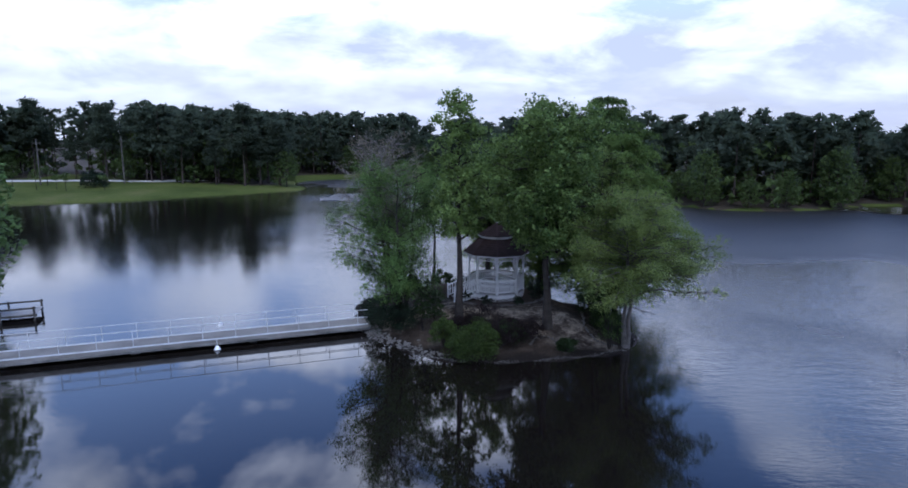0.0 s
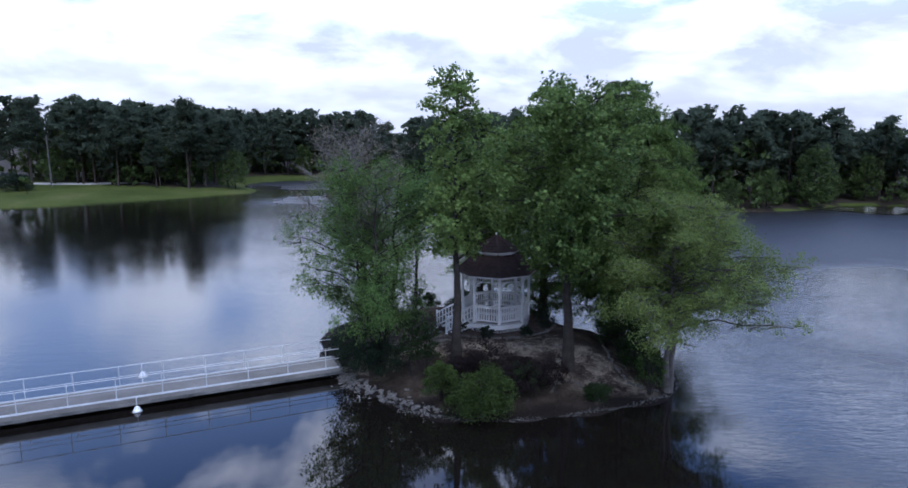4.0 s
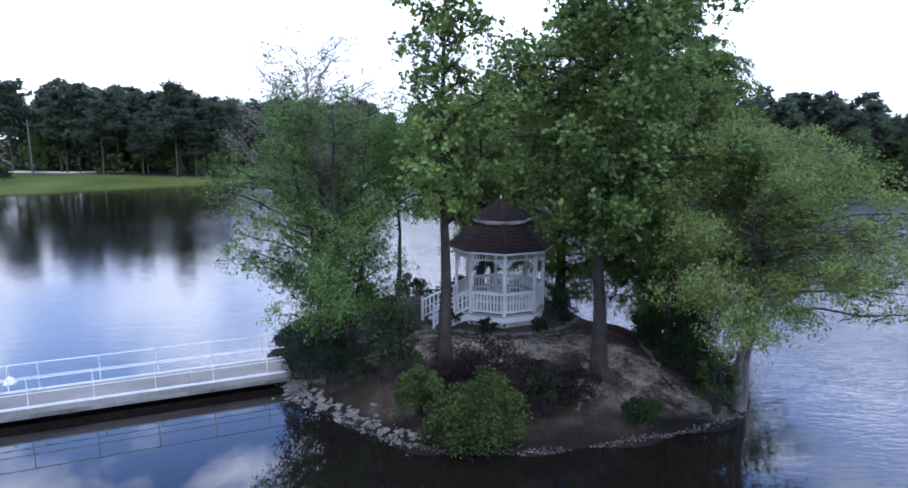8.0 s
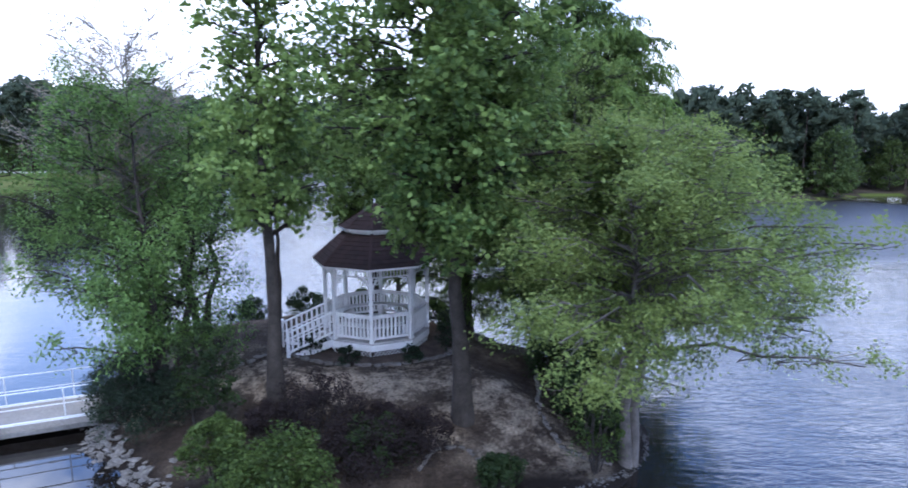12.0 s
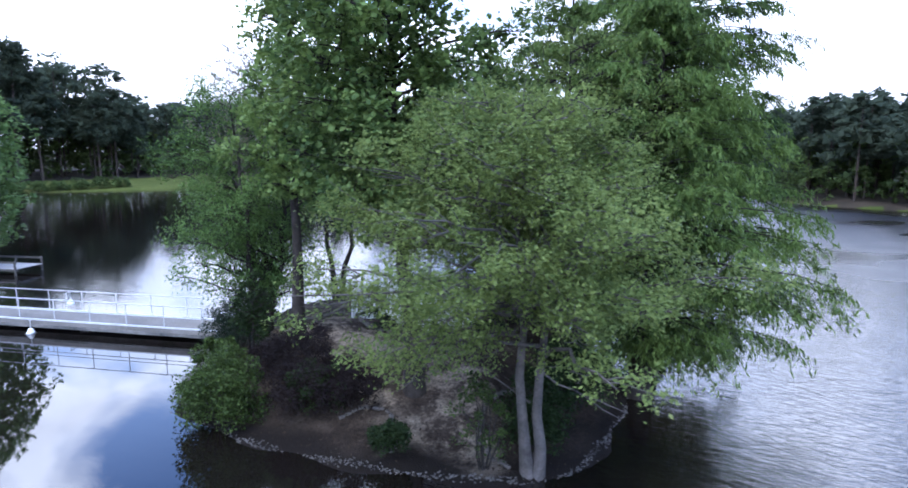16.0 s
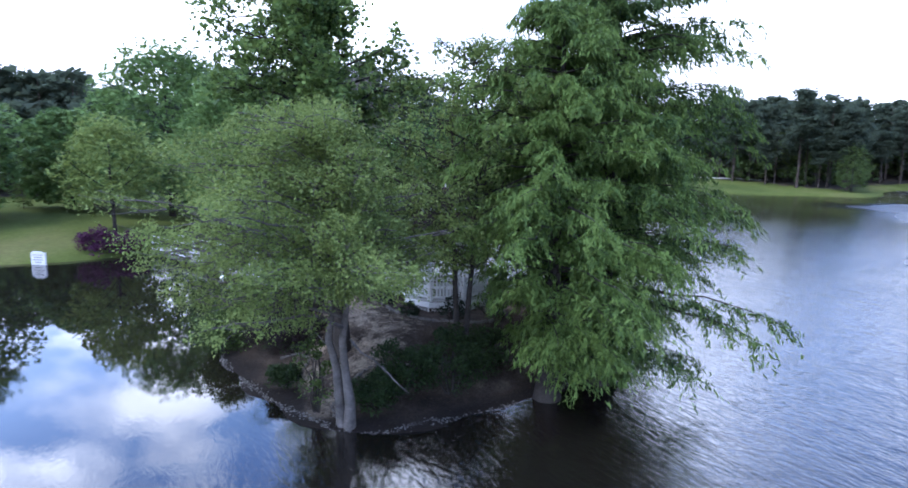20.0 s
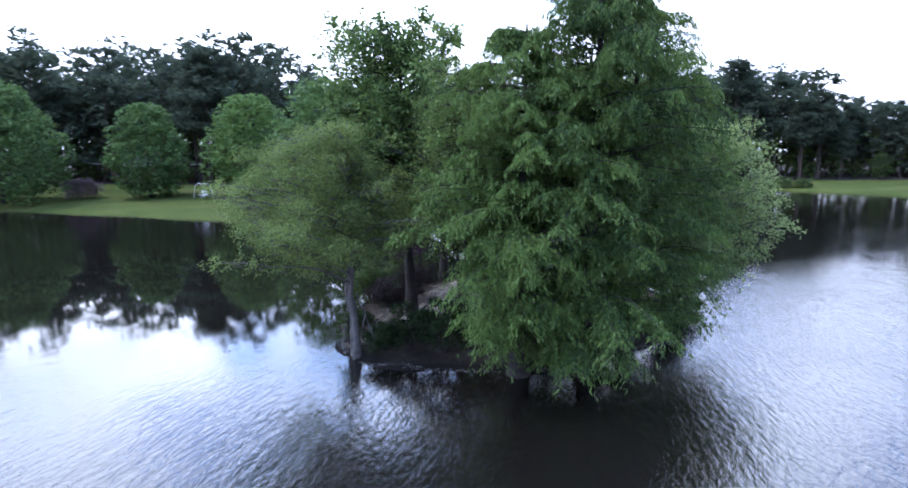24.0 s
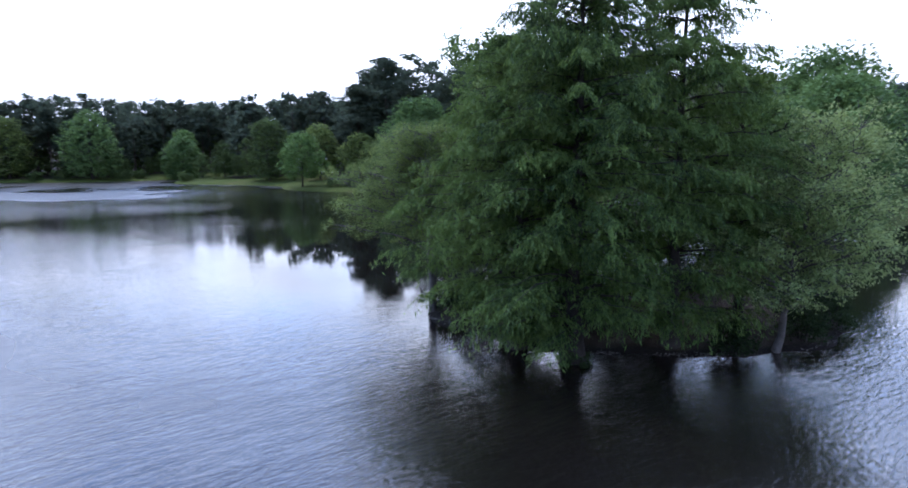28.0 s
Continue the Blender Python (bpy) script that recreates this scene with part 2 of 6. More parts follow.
def water_material():
    m, n, l, b = mat_base("pond_water")
    co = n.new("ShaderNodeTexCoord")
    b.inputs["Base Color"].default_value = (0.0068, 0.0055, 0.0045, 1)
    b.inputs["Roughness"].default_value = 0.005
    b.inputs["IOR"].default_value = 1.43
    b.inputs["Specular IOR Level"].default_value = 0.9
    mp = n.new("ShaderNodeMapping"); mp.inputs["Rotation"].default_value = (0, 0, radians(25)); mp.inputs["Scale"].default_value = (1.0, 2.6, 1.0)
    l.new(co.outputs["Object"], mp.inputs["Vector"])
    fine = noise_node(n, l, 2.6, 4, 0.55, mp.outputs[0])
    fine.inputs["Distortion"].default_value = 0.6
    mid = noise_node(n, l, 0.55, 2, 0.5, mp.outputs[0])
    gust = noise_node(n, l, 0.035, 3, 0.5, co.outputs["Object"])
    gr = ramp_node(n, l, gust.outputs["Fac"], [(0.36, (0.3, 0.3, 0.3)), (0.62, (1, 1, 1))])
    off = n.new("ShaderNodeVectorMath"); off.operation = "DISTANCE"; off.inputs[1].default_value = (-1.0, 20.0, 0.0)
    l.new(co.outputs["Object"], off.inputs[0])
    calm = n.new("ShaderNodeMapRange"); calm.inputs[1].default_value, calm.inputs[2].default_value, calm.inputs[3].default_value, calm.inputs[4].default_value = 11.0, 25.0, 0.07, 1.0
    l.new(off.outputs["Value"], calm.inputs[0])
    # the breeze reaches the water behind the footbridge
    lee = n.new("ShaderNodeVectorMath"); lee.operation = "DOT_PRODUCT"; lee.inputs[1].default_value = (-0.333, 0.943, 0.0)
    l.new(co.outputs["Object"], lee.inputs[0])
    behind = n.new("ShaderNodeMapRange")
    behind.inputs[1].default_value, behind.inputs[2].default_value, behind.inputs[3].default_value, behind.inputs[4].default_value = 33.5, 37.5, 0.0, 0.9
    l.new(lee.outputs["Value"], behind.inputs[0])
    reach = n.new("ShaderNodeMath"); reach.operation = "MAXIMUM"
    l.new(behind.outputs[0], reach.inputs[0]); l.new(calm.outputs[0], reach.inputs[1])
    still = n.new("ShaderNodeMath"); still.operation = "MULTIPLY"
    l.new(gr.outputs[0], still.inputs[0]); l.new(reach.outputs[0], still.inputs[1])
    east = n.new("ShaderNodeVectorMath"); east.operation = "DOT_PRODUCT"; east.inputs[1].default_value = (1.0, 0.5, 0.0)
    l.new(co.outputs["Object"], east.inputs[0])
    open_water = n.new("ShaderNodeMapRange")
    open_water.inputs[1].default_value, open_water.inputs[2].default_value, open_water.inputs[3].default_value, open_water.inputs[4].default_value = 9.0, 60.0, 0.42, 5.5
    l.new(east.outputs["Value"], open_water.inputs[0])
    sy = n.new("ShaderNodeSeparateXYZ"); l.new(co.outputs["Object"], sy.inputs[0])
    south = n.new("ShaderNodeMapRange")
    south.inputs[1].default_value, south.inputs[2].default_value, south.inputs[3].default_value, south.inputs[4].default_value = -58.0, -20.0, 4.5, 0.0
    l.new(sy.outputs["Y"], south.inputs[0])
    both = n.new("ShaderNodeMath"); both.operation = "ADD"
    l.new(open_water.outputs[0], both.inputs[0]); l.new(south.outputs[0], both.inputs[1])
    blown = n.new("ShaderNodeMath"); blown.operation = "MULTIPLY"
    l.new(still.outputs[0], blown.inputs[0]); l.new(both.outputs[0], blown.inputs[1])
    still = blown
    chop = n.new("ShaderNodeMapRange")
    chop.inputs[1].default_value, chop.inputs[2].default_value, chop.inputs[3].default_value, chop.inputs[4].default_value = 1.3, 3.2, 0.012, 0.46
    l.new(still.outputs[0], chop.inputs[0]); l.new(chop.outputs[0], b.inputs["Roughness"])
    add = n.new("ShaderNodeMath"); add.operation = "MULTIPLY_ADD"; add.inputs[1].default_value = 1.4
    l.new(mid.outputs["Fac"], add.inputs[0]); l.new(fine.outputs["Fac"], add.inputs[2])
    mul = n.new("ShaderNodeMath"); mul.operation = "MULTIPLY"
    top = n.new("ShaderNodeMath"); top.operation = "MINIMUM"; top.inputs[1].default_value = 1.5
    l.new(still.outputs[0], top.inputs[0])
    l.new(add.outputs[0], mul.inputs[0]); l.new(top.outputs[0], mul.inputs[1])
    bump_node(n, l, mul.outputs[0], 0.85, 0.02, b)
    return m


def ground_material():
    """Mown grass, with bare sandy earth showing where it is worn."""
    m, n, l, b = mat_base("lawn_ground")
    co = n.new("ShaderNodeTexCoord")
    a = noise_node(n, l, 0.09, 6, 0.6, co.outputs["Object"])
    f = noise_node(n, l, 3.0, 6, 0.7, co.outputs["Object"])
    r = ramp_node(n, l, a.outputs["Fac"], [(0.3, (0.037, 0.052, 0.010)), (0.55, (0.066, 0.081, 0.018)), (0.75, (0.108, 0.100, 0.038))])
    mix = n.new("ShaderNodeMix"); mix.data_type = "RGBA"; mix.blend_type = "OVERLAY"; mix.inputs["Factor"].default_value = 0.6
    l.new(r.outputs[0], mix.inputs["A"]); l.new(f.outputs["Fac"], mix.inputs["B"])
    l.new(mix.outputs["Result"], b.inputs["Base Color"])
    b.inputs["Roughness"].default_value = 0.95
    b.inputs["Specular IOR Level"].default_value = 0.1
    bump_node(n, l, f.outputs["Fac"], 0.6, 0.08, b)
    return m


def island_material():
    """Bare grey-brown earth under trees with pine straw, leaf litter and pale sandy patches."""
    m, n, l, b = mat_base("island_earth")
    co = n.new("ShaderNodeTexCoord")
    a = noise_node(n, l, 0.75, 8, 0.68, co.outputs["Object"])
    r = ramp_node(n, l, a.outputs["Fac"], [(0.32, (0.018, 0.013, 0.009)), (0.46, (0.034, 0.025, 0.018)), (0.58, (0.066, 0.051, 0.037)), (0.70, (0.14, 0.113, 0.084))])
    f = noise_node(n, l, 14, 6, 0.75, co.outputs["Object"])
    mix = n.new("ShaderNodeMix"); mix.data_type = "RGBA"; mix.blend_type = "OVERLAY"; mix.inputs["Factor"].default_value = 0.55
    at = n.new("ShaderNodeAttribute"); at.attribute_name = "worn"
    ad = n.new("ShaderNodeMath"); ad.operation = "MULTIPLY_ADD"; ad.inputs[1].default_value = 0.6
    hf = n.new("ShaderNodeMath"); hf.operation = "SUBTRACT"; hf.inputs[1].default_value = 1.15
    patch = noise_node(n, l, 1.1, 9, 0.75, co.outputs["Object"])
    spread = n.new("ShaderNodeMath"); spread.operation = "MULTIPLY"; spread.inputs[1].default_value = 2.3
    l.new(patch.outputs["Fac"], spread.inputs[0]); l.new(spread.outputs[0], hf.inputs[0])
    l.new(at.outputs["Fac"], ad.inputs[0]); l.new(hf.outputs[0], ad.inputs[2])
    wr = ramp_node(n, l, ad.outputs[0], [(0.46, (0, 0, 0)), (0.78, (1, 1, 1))])
    sand = n.new("ShaderNodeMix"); sand.data_type = "RGBA"; sand.inputs["B"].default_value = (0.27, 0.222, 0.165, 1)
    l.new(wr.outputs[0], sand.inputs["Factor"]); l.new(r.outputs[0], sand.inputs["A"])
    crisp = ramp_node(n, l, f.outputs["Fac"], [(0.36, (0.12, 0.12, 0.12)), (0.64, (0.88, 0.88, 0.88))])
    l.new(sand.outputs["Result"], mix.inputs["A"]); l.new(crisp.outputs[0], mix.inputs["B"])
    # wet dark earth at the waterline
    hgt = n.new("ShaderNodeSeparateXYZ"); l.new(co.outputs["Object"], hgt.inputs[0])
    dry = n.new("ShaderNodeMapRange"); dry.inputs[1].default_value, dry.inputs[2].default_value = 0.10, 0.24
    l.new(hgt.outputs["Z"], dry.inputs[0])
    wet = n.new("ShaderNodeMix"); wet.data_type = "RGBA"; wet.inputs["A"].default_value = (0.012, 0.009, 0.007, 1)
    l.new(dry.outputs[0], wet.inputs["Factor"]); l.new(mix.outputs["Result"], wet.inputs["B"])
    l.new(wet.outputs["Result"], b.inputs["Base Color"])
    b.inputs["Specular IOR Level"].default_value = 0.15
    b.inputs["Roughness"].default_value = 0.95
    bump_node(n, l, f.outputs["Fac"], 1.0, 0.09, b)
    return m


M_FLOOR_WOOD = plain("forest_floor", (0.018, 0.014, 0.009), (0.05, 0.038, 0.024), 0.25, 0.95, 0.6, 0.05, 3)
M_WATER = water_material()
M_GROUND = ground_material()
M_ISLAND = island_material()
M_BARK = plain("bark_grey_brown", (0.018, 0.015, 0.013), (0.050, 0.043, 0.037), 3.0, 0.95, 0.9, 0.03, 22)
M_BARK_PALE = plain("bark_pale_grey", (0.045, 0.040, 0.036), (0.135, 0.122, 0.11), 2.5, 0.9, 0.7, 0.02, 18)
M_BARK_DEAD = plain("bark_weathered_grey", (0.10, 0.092, 0.082), (0.21, 0.195, 0.178), 2.5, 0.9, 0.5, 0.01, 18)
M_BARK_PINE = plain("bark_pine", (0.035, 0.028, 0.023), (0.08, 0.06, 0.048), 2.0, 0.95, 0.6, 0.03, 9)
M_LEAF_GUM = leafy("leaf_sweetgum", (0.029, 0.059, 0.015), (0.151, 0.220, 0.060), thin=0.36)
M_LEAF_ELM = leafy("leaf_fine_green", (0.028, 0.058, 0.014), (0.118, 0.194, 0.052), 0.65, 0.34)
M_LEAF_LIGHT = leafy("leaf_pale_olive", (0.032, 0.054, 0.013), (0.165, 0.218, 0.061), 0.65, 0.42)
M_LEAF_CYPRESS = leafy("needle_cypress", (0.017, 0.038, 0.011), (0.101, 0.156, 0.035), 0.65, 0.32)
M_LEAF_PALE = leafy("leaf_pale_lime", (0.070, 0.105, 0.034), (0.263, 0.330, 0.123), 0.65, 0.46)
M_LEAF_LORO = leafy("leaf_purple", (0.022, 0.007, 0.018), (0.066, 0.020, 0.052), 0.7)
M_LEAF_LAWN = leafy("leaf_lawn_tree", (0.037, 0.074, 0.023), (0.122, 0.194, 0.059), 0.65, 0.35, 0.3, 0.35)
M_LEAF_DEAD = leafy("leaf_sparse_grey", (0.10, 0.088, 0.062), (0.20, 0.175, 0.125))
M_LEAF_BUSH = leafy("leaf_shore_bush", (0.013, 0.025, 0.006), (0.071, 0.109, 0.026))
M_LEAF_PURPLE = leafy("leaf_dark_maroon", (0.009, 0.007, 0.007), (0.024, 0.017, 0.017), 0.8)
M_LEAF_JUNIPER = leafy("leaf_juniper", (0.007, 0.013, 0.007), (0.023, 0.038, 0.020))
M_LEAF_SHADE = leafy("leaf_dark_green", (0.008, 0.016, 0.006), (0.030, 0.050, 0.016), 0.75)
# distance haze is put into the needle colour: lifted darks, little contrast
M_LEAF_PINE = leafy("needle_pine", (0.037, 0.050, 0.034), (0.063, 0.083, 0.052), 0.8, 0.52, 0.15, 0.3)
M_LEAF_WOOD = leafy("leaf_far_wood", (0.034, 0.055, 0.018), (0.084, 0.122, 0.035), 0.7, 0.42, 0.15, 0.3)
M_LEAF_AZALEA = leafy("leaf_azalea_pink", (0.035, 0.046, 0.023), (0.186, 0.128, 0.139))
# greyer than clean paint: the tree shade over the gazebo is in this colour
M_WHITE = plain("white_paint_weathered", (0.46, 0.455, 0.44), (0.62, 0.615, 0.60), 1.3, 0.55, 0.15, 0.004, 25)
M_SHINGLE = plain("shingle_brown_red", (0.017, 0.011, 0.0098), (0.036, 0.022, 0.019), 1.6, 0.9, 0.6, 0.008, 45, 0.0, 0.28)
M_CONCRETE = plain("concrete_weathered", (0.13, 0.122, 0.108), (0.225, 0.212, 0.19), 0.7, 0.85, 0.35, 0.006, 16)
M_CONCRETE_DARK = plain("concrete_stained", (0.06, 0.06, 0.056), (0.20, 0.19, 0.175), 0.9, 0.85, 0.4, 0.008, 12)
M_RAIL = plain("rail_white_painted_steel", (0.42, 0.43, 0.43), (0.56, 0.57, 0.57), 2.0, 0.4, 0.1, 0.002, 30)
M_ROCK = plain("riprap_stone", (0.045, 0.042, 0.038), (0.155, 0.146, 0.132), 1.8, 0.9, 0.7, 0.02, 14, 0.0, 0.3)
M_EDGE = plain("edging_stone", (0.065, 0.058, 0.050), (0.135, 0.123, 0.108), 2.4, 0.9, 0.6, 0.012, 18, 0.0, 0.2)
M_WOOD = plain("dock_wood_grey", (0.05, 0.046, 0.04), (0.13, 0.12, 0.105), 1.5, 0.85, 0.5, 0.006, 14)
M_FLOOR = plain("deck_floor_grey", (0.26, 0.25, 0.24), (0.38, 0.37, 0.35), 1.5, 0.8, 0.3, 0.004, 14)
M_MULCH = plain("mulch_dark", (0.03, 0.022, 0.017), (0.075, 0.055, 0.042), 3.0, 0.95, 0.9, 0.03, 25)
M_ROAD = plain("gravel_drive", (0.38, 0.36, 0.33), (0.52, 0.50, 0.47), 0.6, 0.9, 0.5, 0.02, 9)
M_LAMP = plain("lamp_enamel_white", (0.80, 0.80, 0.78), (0.86, 0.86, 0.84), 2.0, 0.35, 0.05, 0.002, 20)
M_DARK = plain("dark_opening", (0.012, 0.012, 0.013), (0.03, 0.03, 0.03), 2.0, 0.6, 0.1, 0.004, 14)
M_BRICK = plain("house_brick", (0.16, 0.09, 0.065), (0.26, 0.15, 0.11), 1.4, 0.85, 0.4, 0.01, 12)
M_ROOF = plain("house_roof_grey", (0.07, 0.068, 0.066), (0.13, 0.125, 0.12), 1.2, 0.9, 0.4, 0.01, 14)

# ---------------------------------------------------------------- mesh helpers
def obj(name, mesh, material, parent=None, label=""):
    if material:
        mesh.materials.append(material)
    ob = new(name, mesh)
    if parent:
        ob.parent = parent
    if label:
        ob["label"] = label
    return ob


def part(name, bm, material, parent, label="", smooth=False):
    me = bpy.data.meshes.new(name)
    bm.to_mesh(me)
    bm.free()
    if smooth:
        me.polygons.foreach_set("use_smooth", [True] * len(me.polygons))
    return obj(name, me, material, parent, label)


def mesh_np(name, verts, quads, smooth=False):
    """A mesh of quads from arrays."""
    me = bpy.data.meshes.new(name)
    verts, quads = np.asarray(verts, np.float32), np.asarray(quads, np.int32)
    k = quads.shape[1]
    me.vertices.add(len(verts)); me.vertices.foreach_set("co", verts.ravel())
    me.loops.add(quads.size); me.loops.foreach_set("vertex_index", quads.ravel())
    me.polygons.add(len(quads)); me.polygons.foreach_set("loop_start", np.arange(0, quads.size, k, dtype=np.int32))
    if smooth:
        me.polygons.foreach_set("use_smooth", np.ones(len(quads), bool))
    me.update(calc_edges=True)
    return me


def empty(name, x=0.0, y=0.0, z=0.0, rz=0.0, label="", category="", group="", kind=""):
    ob = new(name)
    ob.matrix_basis = pose(x, y, z, 0, 0, rz)
    ob.empty_display_size = 0.2
    return tagged(ob, label, category, group, kind)


def box(bm, x0, y0, z0, x1, y1, z1, m=None):
    v = bmesh.ops.create_cube(bm, size=1.0)["verts"]
    mm = Matrix.Translation(((x0 + x1) / 2, (y0 + y1) / 2, (z0 + z1) / 2)) @ Matrix.Diagonal((x1 - x0, y1 - y0, z1 - z0, 1))
    bmesh.ops.transform(bm, matrix=(m @ mm) if m else mm, verts=v)
    return v


def soften(bm, w, seg=1):
    bmesh.ops.bevel(bm, geom=bm.edges[:], offset=w, segments=seg, affect="EDGES", clamp_overlap=True)


def beam(bm, a, b, w, h, up=(0, 0, 1)):
    """A bar of width w and height h from a to b."""
    a, b = Vector(a), Vector(b)
    d = (b - a)
    x = d.normalized()
    u = Vector(up)
    s = u.cross(x).normalized()
    u = x.cross(s)
    m = Matrix((( x.x, s.x, u.x, (a.x + b.x) / 2), (x.y, s.y, u.y, (a.y + b.y) / 2), (x.z, s.z, u.z, (a.z + b.z) / 2), (0, 0, 0, 1)))
    return box(bm, -d.length / 2, -w / 2, -h / 2, d.length / 2, w / 2, h / 2, m)


def rod(bm, a, b, r0, r1=None, seg=8):
    a, b = Vector(a), Vector(b)
    d = b - a
    v = bmesh.ops.create_cone(bm, cap_ends=True, segments=seg, radius1=r0, radius2=r0 if r1 is None else r1, depth=d.length)["verts"]
    bmesh.ops.transform(bm, matrix=Matrix.Translation((a + b) / 2) @ d.to_track_quat("Z", "Y").to_matrix().to_4x4(), verts=v)
    return v


# ---------------------------------------------------------------- plant helpers
class Tubes:
    """Tapered limbs gathered into one mesh."""
    def __init__(self, sides=6):
        self.v, self.f, self.n, self.sides = [], [], 0, sides

    def add(self, pts, r0, r1, sides=None, flare=0.0):
        k = sides or self.sides
        pts = np.asarray(pts, float)
        m = len(pts)
        t = np.gradient(pts, axis=0)
        t /= np.linalg.norm(t, axis=1)[:, None] + 1e-9
        ref = np.where(np.abs(t[:, 2:3]) > 0.9, np.array([[1.0, 0, 0]]), np.array([[0, 0, 1.0]]))
        a = np.cross(t, ref); a /= np.linalg.norm(a, axis=1)[:, None] + 1e-9
        b = np.cross(t, a)
        s = np.linspace(0, 1, m)
        r = r0 + (r1 - r0) * s
        r = r * (1 + flare * np.exp(-s * m * 0.9))
        ang = np.linspace(0, 2 * np.pi, k, endpoint=False)
        ring = pts[:, None] + r[:, None, None] * (np.cos(ang)[None, :, None] * a[:, None] + np.sin(ang)[None, :, None] * b[:, None])
        self.v.append(ring.reshape(-1, 3))
        i = np.arange(m - 1)[:, None] * k + np.arange(k)[None]
        j = np.arange(m - 1)[:, None] * k + (np.arange(k)[None] + 1) % k
        self.f.append(np.stack([i, j, j + k, i + k], -1).reshape(-1, 4) + self.n)
        self.n += m * k

    def mesh(self, name):
        return mesh_np(name, np.concatenate(self.v), np.concatenate(self.f), True)


def bent(rng, a, b, n=5, wob=0.08, sag=0.0):
    """A wavering line from a to b."""
    a, b = np.asarray(a, float), np.asarray(b, float)
    s = np.linspace(0, 1, n)[:, None]
    L = np.linalg.norm(b - a)
    off = rng.normal(0, wob * L, (n, 3)) * (s * (1 - s) * 2.0)
    p = a + (b - a) * s + off
    p[:, 2] += sag * L * (s[:, 0] * (1 - s[:, 0])) * 4
    return p


def leaves(rng, centers, size, width=0.6, up=0.5, droop=0.0, out=None, outw=0.4, fold=0.25, vary=0.35):
    """One folded four-cornered leaf at each place. up: how far blades face the sky; droop: how far tips hang."""
    n = len(centers)
    d = rng.normal(0, 1, (n, 3))
    d[:, 2] = d[:, 2] * 0.6 - droop
    if out is not None:
        d += out * outw * 2
    d /= np.linalg.norm(d, axis=1)[:, None] + 1e-9
    nn = rng.normal(0, 1, (n, 3))
    nn[:, 2] += up * 3
    s = np.cross(nn, d); s /= np.linalg.norm(s, axis=1)[:, None] + 1e-9
    nn = np.cross(d, s)
    L = (size * (1 + rng.uniform(-vary, vary, n)))[:, None]
    W = L * width * 0.5
    base = centers - d * L * 0.5
    tip = base + d * L - nn * L * fold * 0.5
    mid = base + d * L * 0.45
    v = np.stack([base, mid + s * W - nn * W * fold, tip, mid - s * W - nn * W * fold], 1).reshape(-1, 3)
    return v


def leaf_mesh(name, rng, centers, **kw):
    v = leaves(rng, np.asarray(centers, float), **kw)
    return mesh_np(name, v, np.arange(len(v)).reshape(-1, 4))


def blob(rng, c, r, n, flat=0.8, hollow=0.45):
    """n places in a clump round c, most of them near its skin."""
    d = rng.normal(0, 1, (n, 3))
    d /= np.linalg.norm(d, axis=1)[:, None] + 1e-9
    k = (hollow + (1 - hollow) * rng.random(n) ** 0.6)[:, None]
    p = d * k * r
    p[:, 2] *= flat
    return np.asarray(c) + p


def sprays(rng, c, r, n, flat=0.8):
    """n places along leafy twigs that fan out from a clump's heart."""
    k = max(4, n // 15)
    c = np.asarray(c, float)
    end = blob(rng, c, r, k, flat, 0.55)
    u = (0.25 + 0.75 * rng.random((k, 15)) ** 0.75)[..., None]
    p = c + (end - c)[:, None] * u
    p[..., 2] -= 0.22 * r * u[..., 0] ** 2 - 0.08 * r
    return (p + rng.normal(0, 0.075 * r + 0.02, p.shape)).reshape(-1, 3)


def slivers(rng, centers, size, width=0.5, up=0.3):
    """One three-cornered tuft of leaf at each place, for trees far off."""
    n = len(centers)
    d = rng.normal(0, 1, (n, 3)); d[:, 2] *= 0.7
    d /= np.linalg.norm(d, axis=1)[:, None] + 1e-9
    nn = rng.normal(0, 1, (n, 3)); nn[:, 2] += up * 3
    side = np.cross(nn, d); side /= np.linalg.norm(side, axis=1)[:, None] + 1e-9
    L = (size * rng.uniform(0.65, 1.35, n))[:, None]
    base = centers - d * L * 0.45
    return np.stack([base - side * L * width * 0.5, base + side * L * width * 0.5, centers + d * L * 0.55], 1).reshape(-1, 3)


def sliver_mesh(name, v):
    return mesh_np(name, v, np.arange(len(v)).reshape(-1, 3))


